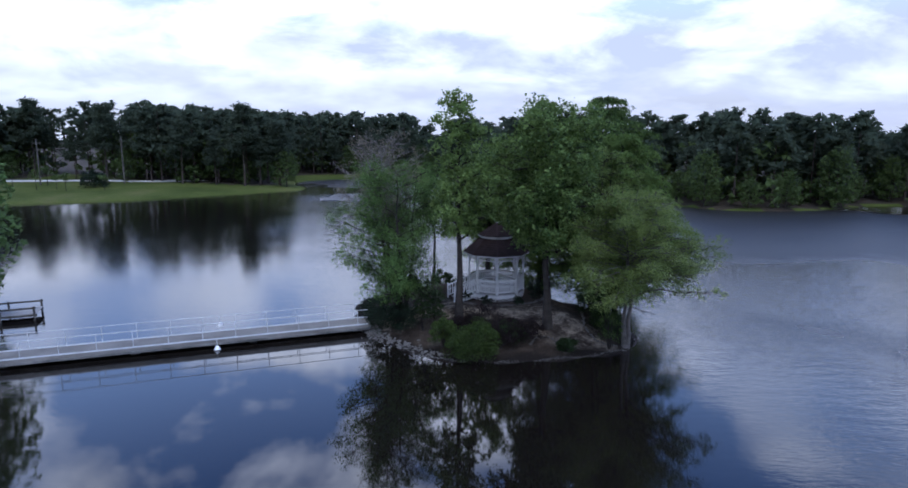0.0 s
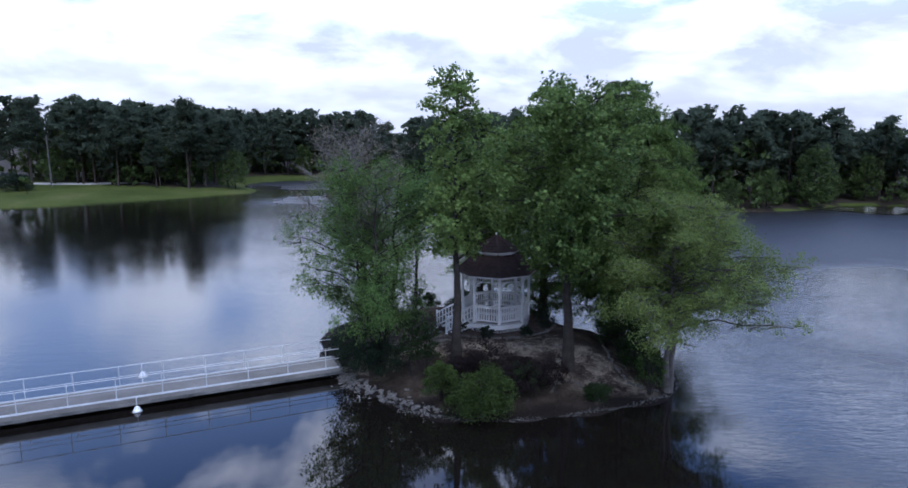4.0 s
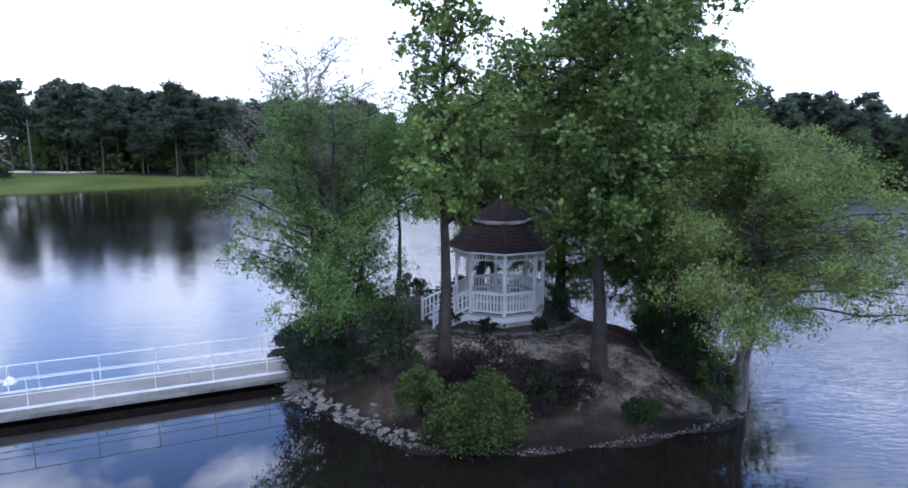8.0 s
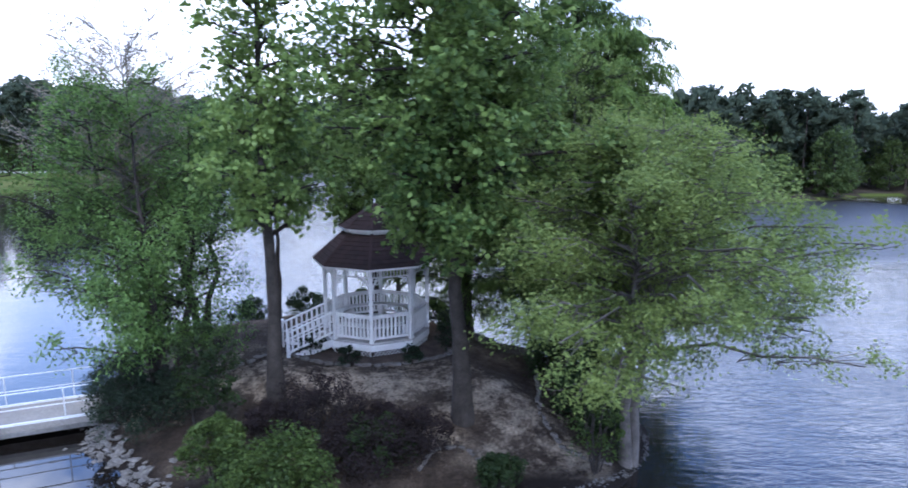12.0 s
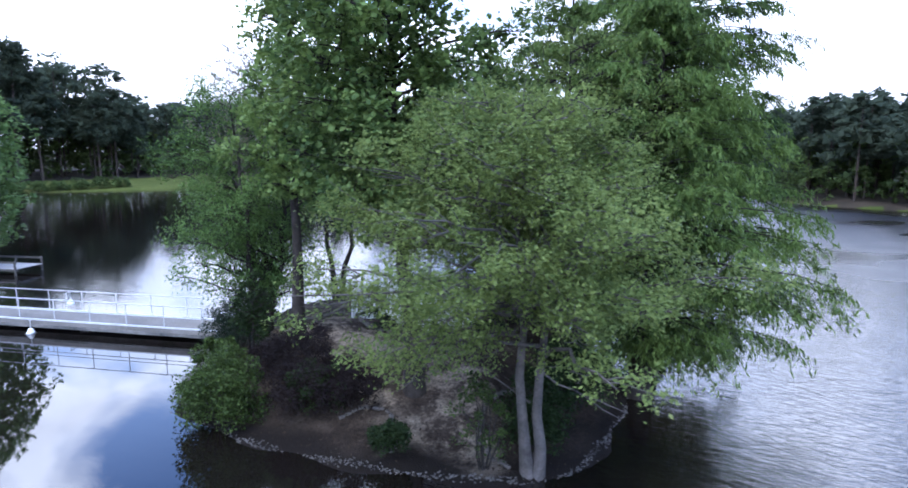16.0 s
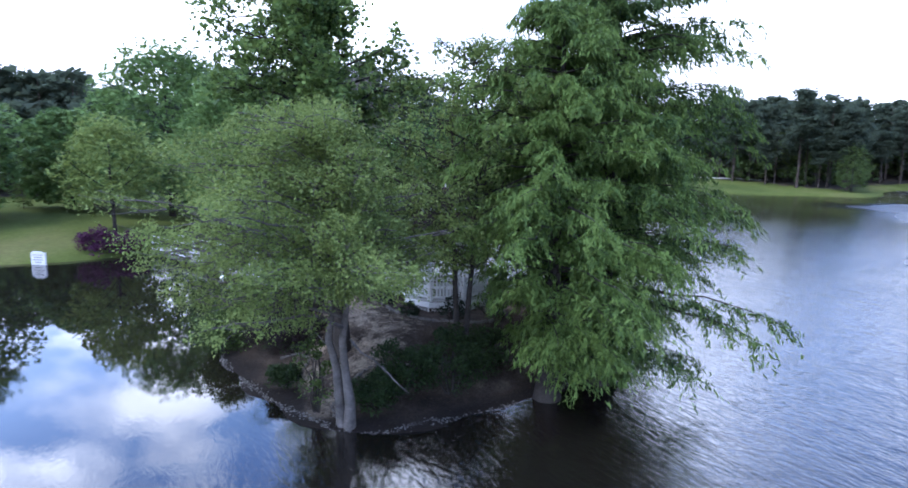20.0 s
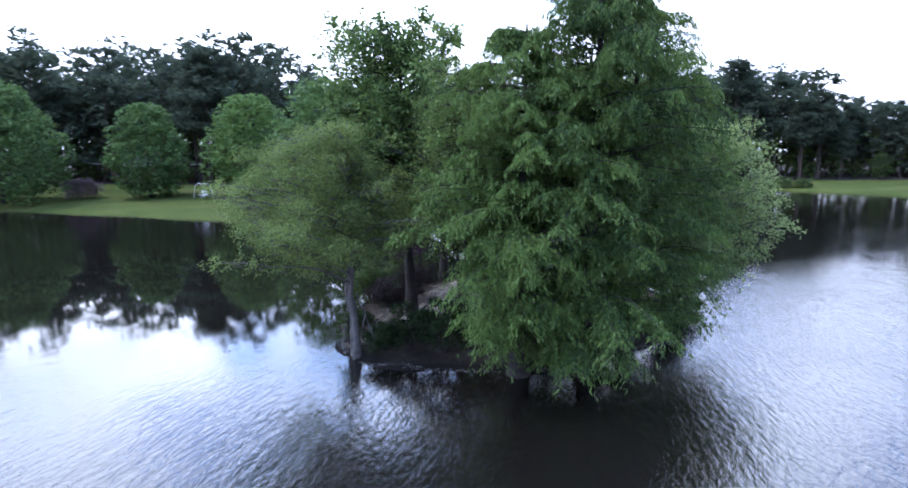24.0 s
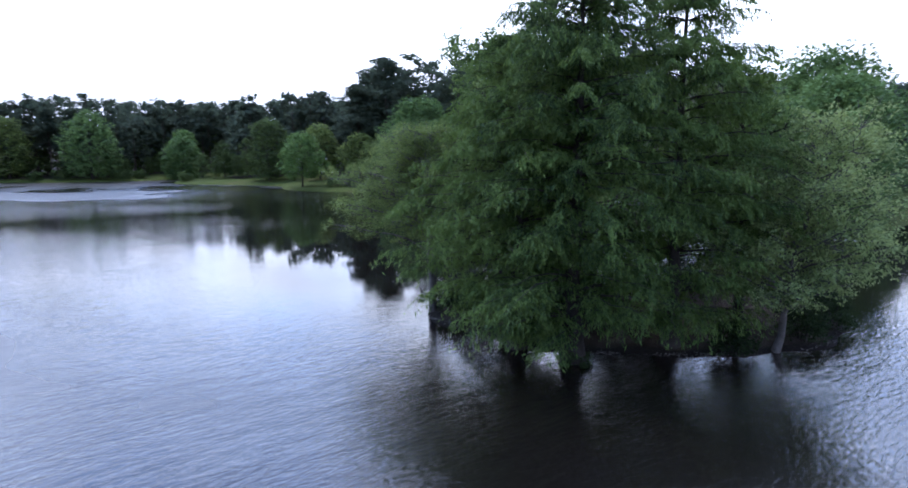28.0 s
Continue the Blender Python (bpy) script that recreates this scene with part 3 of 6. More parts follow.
def broadleaf(name, rng, x, y, z, height, trunk_r, lean, crown_base, profile, limbs, clump_r, per_clump, leaf, leaf_mat, bark, label, category="tree",
              twigs=3, twig_r=0.016, wob=0.03, up=0.5, droop=0.1, width=0.6, stems=1, spread_k=0.16, flat=0.8, rise=0.45, offset=(0, 0), hang=0.0):
    """A tree: tapered trunk(s), limbs to clumps that fill the outline given by profile(s, angle) = radius at height fraction s of the crown."""
    root = empty(name, x, y, z, 0, label, category)
    trunk, tw, pts = Tubes(8), Tubes(4), []
    top = np.array([lean[0], lean[1], height])
    lines = []
    for k in range(stems):
        a = 2 * math.pi * k / max(stems, 1) + rng.random()
        foot = np.array([math.cos(a), math.sin(a), 0]) * (trunk_r * (0.75 if stems == 2 else 1.3) if stems > 1 else 0) + (0, 0, -0.25)
        spread = np.array([math.cos(a), math.sin(a), 0]) * (spread_k * height if stems > 1 else 0)
        line = bent(rng, foot, top + spread - (0, 0, 0.05 * height), 10, wob)
        line[0, :2] = foot[:2]
        trunk.add(line, trunk_r, trunk_r * 0.12, 9, 0.5)
        lines.append(line)
    for i in range(limbs):
        s = (i + rng.random()) / limbs
        zc = crown_base + (height - crown_base) * s
        line = lines[i % stems]
        a = i * 2.399 + rng.normal(0, 0.35)
        rad = profile(s, a) * rng.uniform(0.55, 1.0)
        hz = max(zc - rise * rad, crown_base * 0.55)
        base = np.array([np.interp(hz, line[:, 2], line[:, 0]), np.interp(hz, line[:, 2], line[:, 1]), hz])
        mid = np.array([np.interp(zc, line[:, 2], line[:, 0]), np.interp(zc, line[:, 2], line[:, 1]), zc])
        end = mid + (math.cos(a) * rad + offset[0] * s, math.sin(a) * rad + offset[1] * s, -hang * max(0.0, 1 - s / 0.45) * max(0.0, math.cos(a - 4.2)) ** 2)
        limb = bent(rng, base, end, 6, 0.05, 0.06)
        lr = trunk_r * (0.42 - 0.26 * s)
        tw.add(limb, lr, 0.012, 5)
        for f in (1.0, 0.62, 0.35, 0.82)[: 1 + (rad > clump_r * 1.1) + (rad > clump_r * 2.2) + (rad > clump_r * 3.6)]:
            c = base + (end - base) * f + rng.normal(0, 0.2 * clump_r, 3)
            c[2] += 0.1 * clump_r
            r = clump_r * rng.uniform(0.75, 1.25) * (0.8 + 0.2 * f)
            pts.append(sprays(rng, c, r * 1.12, int(per_clump * (r / clump_r) ** 2 * rng.uniform(0.8, 1.2)), flat))
            for _ in range(twigs):
                tw.add(bent(rng, base + (end - base) * f * 0.8, blob(rng, c, r * 0.9, 1)[0], 4, 0.08), twig_r, 0.005, 3)
    c = np.concatenate(pts)
    ctr = np.array([lean[0] / 2, lean[1] / 2, (height + crown_base) / 2])
    out = c - ctr
    out /= np.linalg.norm(out, axis=1)[:, None] + 1e-9
    obj("trunk", trunk.mesh("trunk"), bark, root)
    obj("branching", tw.mesh("branching"), bark, root)
    obj("crown", leaf_mesh("crown", rng, c, size=leaf, width=width, up=up, droop=droop, out=out), leaf_mat, root)
    return root


def cypress(name, rng, x, y, z, height, rad, trunk_r, label, whorls=40, low=0.9, cut=None, foot=0.62):
    """A bald cypress: straight buttressed trunk, tiers of level limbs whose feathery sprays hang at the tips."""
    root = empty(name, x, y, z, 0, label, "tree")
    trunk, tw = Tubes(12), Tubes(4)
    line = bent(rng, (0, 0, -0.4), (0.15, 0.1, height), 14, 0.008)
    trunk.add(line, trunk_r, 0.03, 12, 0.9)
    cs, dirs = [], []
    for i in range(whorls):
        s = (i + rng.random() * 0.8) / whorls
        zc = low + (height - low) * s
        for k in range(6 if s < 0.5 else 8):
            a = rng.random() * 6.283
            R = rad * (1 - s ** 2.6) ** 0.65 * min(1.0, foot + 1.7 * s) * (0.86 + 0.14 * math.sin(3 * a + 9 * s)) * rng.uniform(0.55, 1.12) + 0.3
            if cut:
                R *= cut(a, zc)
            e = np.array([math.cos(a) * R, math.sin(a) * R, zc + 0.16 * R - 0.035 * R * R])
            b0 = np.array([np.interp(zc, line[:, 2], line[:, 0]), np.interp(zc, line[:, 2], line[:, 1]), zc])
            limb = bent(rng, b0, e, 6, 0.04, 0.05)
            tw.add(limb, 0.012 + 0.03 * R / rad, 0.006, 4)
            side = np.array([-math.sin(a), math.cos(a), 0])
            fwd = np.array([math.cos(a), math.sin(a), 0])
            for q in range(int(7 * R + 6)):
                u = 0.08 + 0.92 * rng.random() ** 0.75
                st = b0 + (e - b0) * u
                st[2] += 0.2 * R * u * (1 - u)
                way = fwd * rng.uniform(0.2, 0.9) + side * rng.choice((-1, 1)) * rng.uniform(0.3, 1.0) * (1.2 - 0.6 * u)
                way /= np.linalg.norm(way)
                ln = rng.uniform(0.45, 0.95) * (1 - 0.45 * s)
                v = rng.random(17)[:, None]
                p = st + way * ln * v
                p[:, 2] -= (0.75 * ln * v[:, 0] ** 1.7) + 0.02
                p += rng.normal(0, 0.045, (17, 3))
                p[:, 2] = np.maximum(p[:, 2], 0.4 + 0.4 * v[:, 0])
                cs.append(p)
                dd = np.tile(way * 0.7, (17, 1)); dd[:, 2] -= 0.2 + 0.8 * v[:, 0]
                dirs.append(dd)
    c, d = np.concatenate(cs), np.concatenate(dirs)
    obj("trunk", trunk.mesh("trunk"), M_BARK, root)
    tagged(obj("branching", tw.mesh("branching"), M_BARK, root), kind="stuff")
    obj("crown", leaf_mesh("crown", rng, c, size=0.18, width=0.20, up=0.5, droop=0.2, out=d, outw=0.8, fold=0.3), M_LEAF_CYPRESS, root)
    return root


def shrub(name, rng, x, y, z, rx, ry, h, n, leaf, material, label, clumps=14, width=0.6, group="", stems=9, up=0.4, rz=0.0):
    root = empty(name, x, y, z, rz, label, "bush", group)
    tw, pts = Tubes(4), []
    for i in range(clumps):
        a, q = i * 2.399, math.sqrt((i + 0.5) / clumps)
        zz = h * (0.35 + 0.55 * math.sqrt(max(0.0, 1 - q * q))) * rng.uniform(0.75, 1.1)
        c = np.array([math.cos(a) * q * rx * 0.8, math.sin(a) * q * ry * 0.8, zz])
        c = c * (1.12, 1.12, 1.0) + rng.normal(0, 0.1 * rx, 3)
        pts.append(blob(rng, c, 0.33 * (rx + ry) / 2 * rng.uniform(0.55, 1.35), n // clumps, 0.8, 0.3))
        pts.append(blob(rng, c * (1, 1, 0.45), 0.36 * (rx + ry) / 2, n // clumps // 3, 0.8, 0.3))
        if i < stems:
            tw.add(bent(rng, (c[0] * 0.15, c[1] * 0.15, -0.1), c, 5, 0.08), 0.025, 0.008, 4)
    tagged(obj("branching", tw.mesh("branching"), M_BARK, root), kind="stuff")
    obj("foliage", leaf_mesh("foliage", rng, np.concatenate(pts), size=leaf, width=width, up=up), material, root)
    return root

# ---------------------------------------------------------------- pond, ground and island
# pond outline: x, y, depth of open lawn behind the water's edge
POND = [(95, -70, 8), (105, 20, 2), (96, 74, 1), (78, 94, 1), (68, 99, 1), (57, 92, 1), (47, 90, 1), (37, 93, 1), (33, 108, 1), (22, 109, 1), (12, 113, 1),
        (5, 120, 2), (-2, 145, 4), (-20, 163, 10), (-36, 162, 10), (-40, 148, 6), (-30, 131, 3), (-40, 121, 10), (-50, 112, 26), (-60, 104, 38), (-72, 100, 48), (-88, 92, 26),
        (-98, 76, 18), (-104, 60, 18), (-112, 46, 18), (-95, 37, 14), (-60, 37, 12), (-40, 36, 12), (-31, 37, 14), (-26, 34, 12), (-22.5, 28, 14), (-21, 23, 14),
        (-21.5, 17, 14), (-25, 8, 14), (-30, 4, 22), (-32, -4, 26), (-34.5, -18, 30), (-36, -31, 28), (-27, -38, 18), (-22.5, -50, 16), (-28, -62, 18),
        (-18, -74, 10), (-14, -88, 8), (-30, -102, 14), (-8, -98, 6), (12, -112, 5), (45, -118, 4), (80, -105, 8)]
POND_XY = np.array([p[:2] for p in POND], float)


def signed_distance(px, py, poly):
    """Metres from the outline; negative inside."""
    a, b = poly, np.roll(poly, -1, 0)
    best = np.full(px.shape, 1e9)
    inside = np.zeros(px.shape, bool)
    for (ax, ay), (bx, by) in zip(a, b):
        dx, dy = bx - ax, by - ay
        t = np.clip(((px - ax) * dx + (py - ay) * dy) / (dx * dx + dy * dy), 0, 1)
        best = np.minimum(best, (px - ax - t * dx) ** 2 + (py - ay - t * dy) ** 2)
        inside ^= ((ay > py) != (by > py)) & (px < (bx - ax) * (py - ay) / (by - ay + 1e-12) + ax)
    return np.where(inside, -1, 1) * np.sqrt(best)


def rounded(poly, times=2):
    for _ in range(times):
        q = np.roll(poly, -1, 0)
        poly = np.stack([poly * 0.75 + q * 0.25, poly * 0.25 + q * 0.75], 1).reshape(-1, 2)
    return poly


POND_XY = rounded(POND_XY, 1)


def waver(x, y):
    return 0.5 * np.sin(x * 0.31 + 1.3 * np.sin(y * 0.17)) + 0.35 * np.sin(y * 0.43 + x * 0.11)


def land_z(x, y):
    d = signed_distance(np.asarray(x, float), np.asarray(y, float), POND_XY) + 0.6 * waver(np.asarray(x), np.asarray(y))
    out = np.clip(d, 0, None)
    z = np.where(d < 0, np.clip(d * 0.35, -1.6, 0), 0.32 * (1 - np.exp(-out / 0.7)) + 3.4 * (1 - np.exp(-out / 50)))
    z = z + np.where(d > 0, 0.05 * waver(x * 0.6, y * 0.6) * np.clip(out / 8, 0, 1), 0)
    return z


def axis(lo, hi, step, far):
    a = np.arange(lo, hi + 0.1, step)
    g = np.cumsum(step * 1.35 ** np.arange(1, 24))
    g = g[g < far]
    return np.concatenate([(lo - g)[::-1], a, hi + g])


gx, gy = axis(-130, 118, 1.6, 2600), axis(-132, 186, 1.6, 2600)
GX, GY = np.meshgrid(gx, gy)
GZ = land_z(GX, GY)
far_rise = np.clip((np.hypot(GX, GY - 30) - 220) / 600, 0, 1)
GZ = GZ + 3.0 * far_rise
idx = np.arange(GX.size).reshape(GX.shape)
gq = np.stack([idx[:-1, :-1], idx[:-1, 1:], idx[1:, 1:], idx[1:, :-1]], -1).reshape(-1, 4)
GD = signed_distance(GX, GY, POND_XY)


def lookup(table, xs, ys, x, y):
    """A value of a table between its nearest places."""
    i = min(max(int(np.searchsorted(xs, x)) - 1, 0), len(xs) - 2); j = min(max(int(np.searchsorted(ys, y)) - 1, 0), len(ys) - 2)
    u, w = (x - xs[i]) / (xs[i + 1] - xs[i]), (y - ys[j]) / (ys[j + 1] - ys[j])
    return float((table[j, i] * (1 - u) + table[j, i + 1] * u) * (1 - w) + (table[j + 1, i] * (1 - u) + table[j + 1, i + 1] * u) * w)


def land_at(x, y):
    return lookup(GZ, gx, gy, x, y)


def dist_pond(x, y):
    return lookup(GD, gx, gy, x, y)


EDGE_PTS = []
for (ax, ay, al), (bx_, by_, bl) in zip(POND, POND[1:] + POND[:1]):
    for k in range(8):
        EDGE_PTS.append((ax + (bx_ - ax) * k / 8, ay + (by_ - ay) * k / 8, al + (bl - al) * k / 8))
EDGE_PTS = np.array(EDGE_PTS)
LX, LY = np.arange(-240, 241, 4.0), np.arange(-260, 301, 4.0)
LGX, LGY = np.meshgrid(LX, LY)
LAWN = EDGE_PTS[((LGX[..., None] - EDGE_PTS[:, 0]) ** 2 + (LGY[..., None] - EDGE_PTS[:, 1]) ** 2).argmin(-1), 2]


def lawn_at(x, y):
    return lookup(LAWN, LX, LY, x, y)


ground = obj("ground", mesh_np("ground", np.stack([GX, GY, GZ], -1).reshape(-1, 3), gq, True), M_GROUND)
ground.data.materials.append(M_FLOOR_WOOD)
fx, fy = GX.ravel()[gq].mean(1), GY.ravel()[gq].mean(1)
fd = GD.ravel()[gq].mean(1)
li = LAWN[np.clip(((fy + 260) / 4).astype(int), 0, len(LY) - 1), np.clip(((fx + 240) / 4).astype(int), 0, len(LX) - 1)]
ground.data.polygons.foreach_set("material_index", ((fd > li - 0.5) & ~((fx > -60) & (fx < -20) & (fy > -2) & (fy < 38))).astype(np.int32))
tagged(ground, "mown green lawn and wooded ground round the pond", "ground", kind="structure")

wx = np.linspace(-140, 130, 28); wy = np.linspace(-140, 195, 34)
WX, WY = np.meshgrid(wx, wy)
idx = np.arange(WX.size).reshape(WX.shape)
wq = np.stack([idx[:-1, :-1], idx[:-1, 1:], idx[1:, 1:], idx[1:, :-1]], -1).reshape(-1, 4)
water = obj("water", mesh_np("water", np.stack([WX, WY, 0 * WX], -1).reshape(-1, 3), wq, True), M_WATER)
tagged(water, "dark still pond water rippled by a light breeze", "water", kind="structure")

ISLE = rounded(np.array([(-5.3, 33.4), (-4.4, 31.6), (-2.4, 29.7), (-0.4, 28.1), (2.5, 27.9), (5.8, 28.55), (8.5, 29.45), (9.75, 30.7), (9.7, 34.0), (9.5, 36.8), (8.0, 38.4), (6.0, 40.6),
                         (2.5, 43.2), (-1.0, 43.6), (-4.2, 42.2), (-6.2, 39.5), (-6.3, 36.2)], float), 2)
GAZ = (2.55, 36.2)


def isle_z(x, y):
    x, y = np.asarray(x, float), np.asarray(y, float)
    d = -(signed_distance(x, y, ISLE)) + 0.12 * np.sin(x * 2.1 + y) + 0.1 * np.sin(y * 2.7 - x)
    q = np.clip(d / 5.0, 0, 1)
    z = np.where(d < 0, d * 0.55, 0.10 * (1 - np.exp(-np.clip(d, 0, None) / 0.15)) + 1.12 * (q * q * (3 - 2 * q)) + 0.10 * q)
    z = z + np.where(d > 0, 0.045 * np.sin(x * 1.7) * np.sin(y * 1.3 + 1), 0)
    r = np.hypot(x - GAZ[0], y - GAZ[1])
    k = np.clip((r - 2.6) / 1.2, 0, 1)
    return np.where(r < 3.8, z * k + 1.2 * (1 - k), z)


ix, iy = np.arange(-9.5, 13, 0.16), np.arange(24.5, 47, 0.16)
IX, IY = np.meshgrid(ix, iy)
IZ = np.clip(isle_z(IX, IY), -1.4, 9)
idx = np.arange(IX.size).reshape(IX.shape)
iq = np.stack([idx[:-1, :-1], idx[:-1, 1:], idx[1:, 1:], idx[1:, :-1]], -1).reshape(-1, 4)
keep = IZ.ravel()[iq].max(1) > -1.3
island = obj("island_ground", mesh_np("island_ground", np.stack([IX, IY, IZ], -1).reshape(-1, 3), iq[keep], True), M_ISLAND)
worn = island.data.attributes.new("worn", "FLOAT", "POINT")


def near_line(x, y, pts):
    best = np.full(x.shape, 1e9)
    for (ax, ay), (bx, by) in zip(pts, pts[1:]):
        u = np.clip(((x - ax) * (bx - ax) + (y - ay) * (by - ay)) / ((bx - ax) ** 2 + (by - ay) ** 2), 0, 1)
        best = np.minimum(best, np.hypot(x - ax - u * (bx - ax), y - ay - u * (by - ay)))
    return best


WORN = np.maximum(np.clip(1.25 - near_line(IX, IY, [(-4.4, 33.3), (-2.4, 33.6), (-0.4, 34.0), (1.6, 32.8), (4.0, 32.6), (5.6, 32.0), (6.2, 31.0), (6.9, 29.4)]) / 2.1, 0, 1),
                  np.clip(1.2 - near_line(IX, IY, [(3.2, 33.0), (3.4, 31.0), (4.8, 30.3), (5.9, 29.2)]) / 0.9, 0, 1))
WORN = np.maximum(WORN, np.clip(1.2 - near_line(IX, IY, [(5.9, 31.6), (6.2, 30.9), (6.5, 29.8), (6.6, 29.2)]) / 0.7, 0, 1))
WORN = np.maximum(WORN, np.clip(1.5 - np.hypot(IX - 7.95, IY - 29.75) / 0.6, 0, 1.2))
worn.data.foreach_set("value", WORN.astype(np.float32).ravel())
tagged(island, "low earth mound of an island with litter and bare sandy soil", "ground", kind="structure")


def on_isle(x, y):
    return lookup(IZ, ix, iy, x, y)


# ---------------------------------------------------------------- footbridge
def footbridge():
    a, b = Vector((-21.6, 26.75, 0)), Vector((-4.6, 32.75, 0))
    d = (b - a); L = d.length
    root = empty("footbridge", a.x, a.y, 0.0, math.degrees(math.atan2(d.y, d.x)), "pale concrete footbridge with white pipe rails to the island", "bridge")
    W, top = 1.5, 0.48
    n = 6
    for k in range(n):
        bm = bmesh.new()
        box(bm, k * L / n + 0.002, 0, top - 0.16, (k + 1) * L / n - 0.002, W, top)
        soften(bm, 0.005)
        part("deck_slab", bm, M_CONCRETE, root)
    for y0 in (-0.06, W - 0.06):
        bm = bmesh.new()
        box(bm, 0, y0, top - 0.27, L, y0 + 0.12, top - 0.162)
        soften(bm, 0.01)
        part("edge_beam", bm, M_CONCRETE_DARK, root)
    for k in range(4):
        x = 0.6 + k * (L - 1.2) / 3
        bm = bmesh.new()
        box(bm, x - 0.2, 0.5, -1.4, x + 0.2, W - 0.5, 0.098)
        soften(bm, 0.02)
        part("pier", bm, M_CONCRETE_DARK, root)
    bm = bmesh.new()
    box(bm, 0.1, 0.3, 0.10, L - 0.1, W - 0.3, top - 0.163)
    part("girder", bm, M_CONCRETE_DARK, root)
    m = 12
    for side, y0 in (("near", 0.05), ("far", W - 0.05)):
        for k in range(m):
            x = max(0.12, 17.31 - 1.585 * k)
            bm = bmesh.new()
            rod(bm, (x, y0, top - 0.02), (x, y0, top + 0.83), 0.016)
            box(bm, x - 0.06, y0 - 0.045, top, x + 0.06, y0 + 0.045, top + 0.014)
            part("rail_post", bm, M_RAIL, root)
        for zz, rr in ((0.84, 0.017), (0.42, 0.014)):
            bm = bmesh.new()
            rod(bm, (0.05, y0, top + zz), (L - 0.15, y0, top + zz), rr)
            part("handrail", bm, M_RAIL, root)
        bm = bmesh.new()
        box(bm, 0.05, y0 - 0.03, top, L - 0.1, y0 + 0.03, top + 0.05)
        part("toe_kerb", bm, M_RAIL, root)
    # enamel lamps hung over both edges
    for y0, x, dz in ((-0.16, 10.05, 0.0), (W + 0.16, 10.2, 0.7)):
        bm = bmesh.new()
        rod(bm, (x, y0, top - 0.36 + dz), (x, y0, top + 0.05 + dz), 0.016)
        if dz:
            rod(bm, (x, y0 - 0.2, top), (x, y0 - 0.2, top + 0.05 + dz), 0.016)
        beam(bm, (x, y0, top + 0.03 + dz), (x, y0 + (0.2 if y0 < 0 else -0.2), top + 0.03 + dz), 0.03, 0.03)
        arm = part("lamp_arm", bm, M_RAIL, root)
        bm = bmesh.new()
        bmesh.ops.create_cone(bm, cap_ends=True, segments=20, radius1=0.19, radius2=0.10, depth=0.10, matrix=Matrix.Translation((x, y0, top - 0.42 + dz)))
        bmesh.ops.create_uvsphere(bm, u_segments=16, v_segments=8, radius=0.105, matrix=Matrix.Translation((x, y0, top - 0.37 + dz)))
        part("lamp_shade", bm, M_LAMP, arm, "white enamel dome shade", True)
    return root


footbridge()


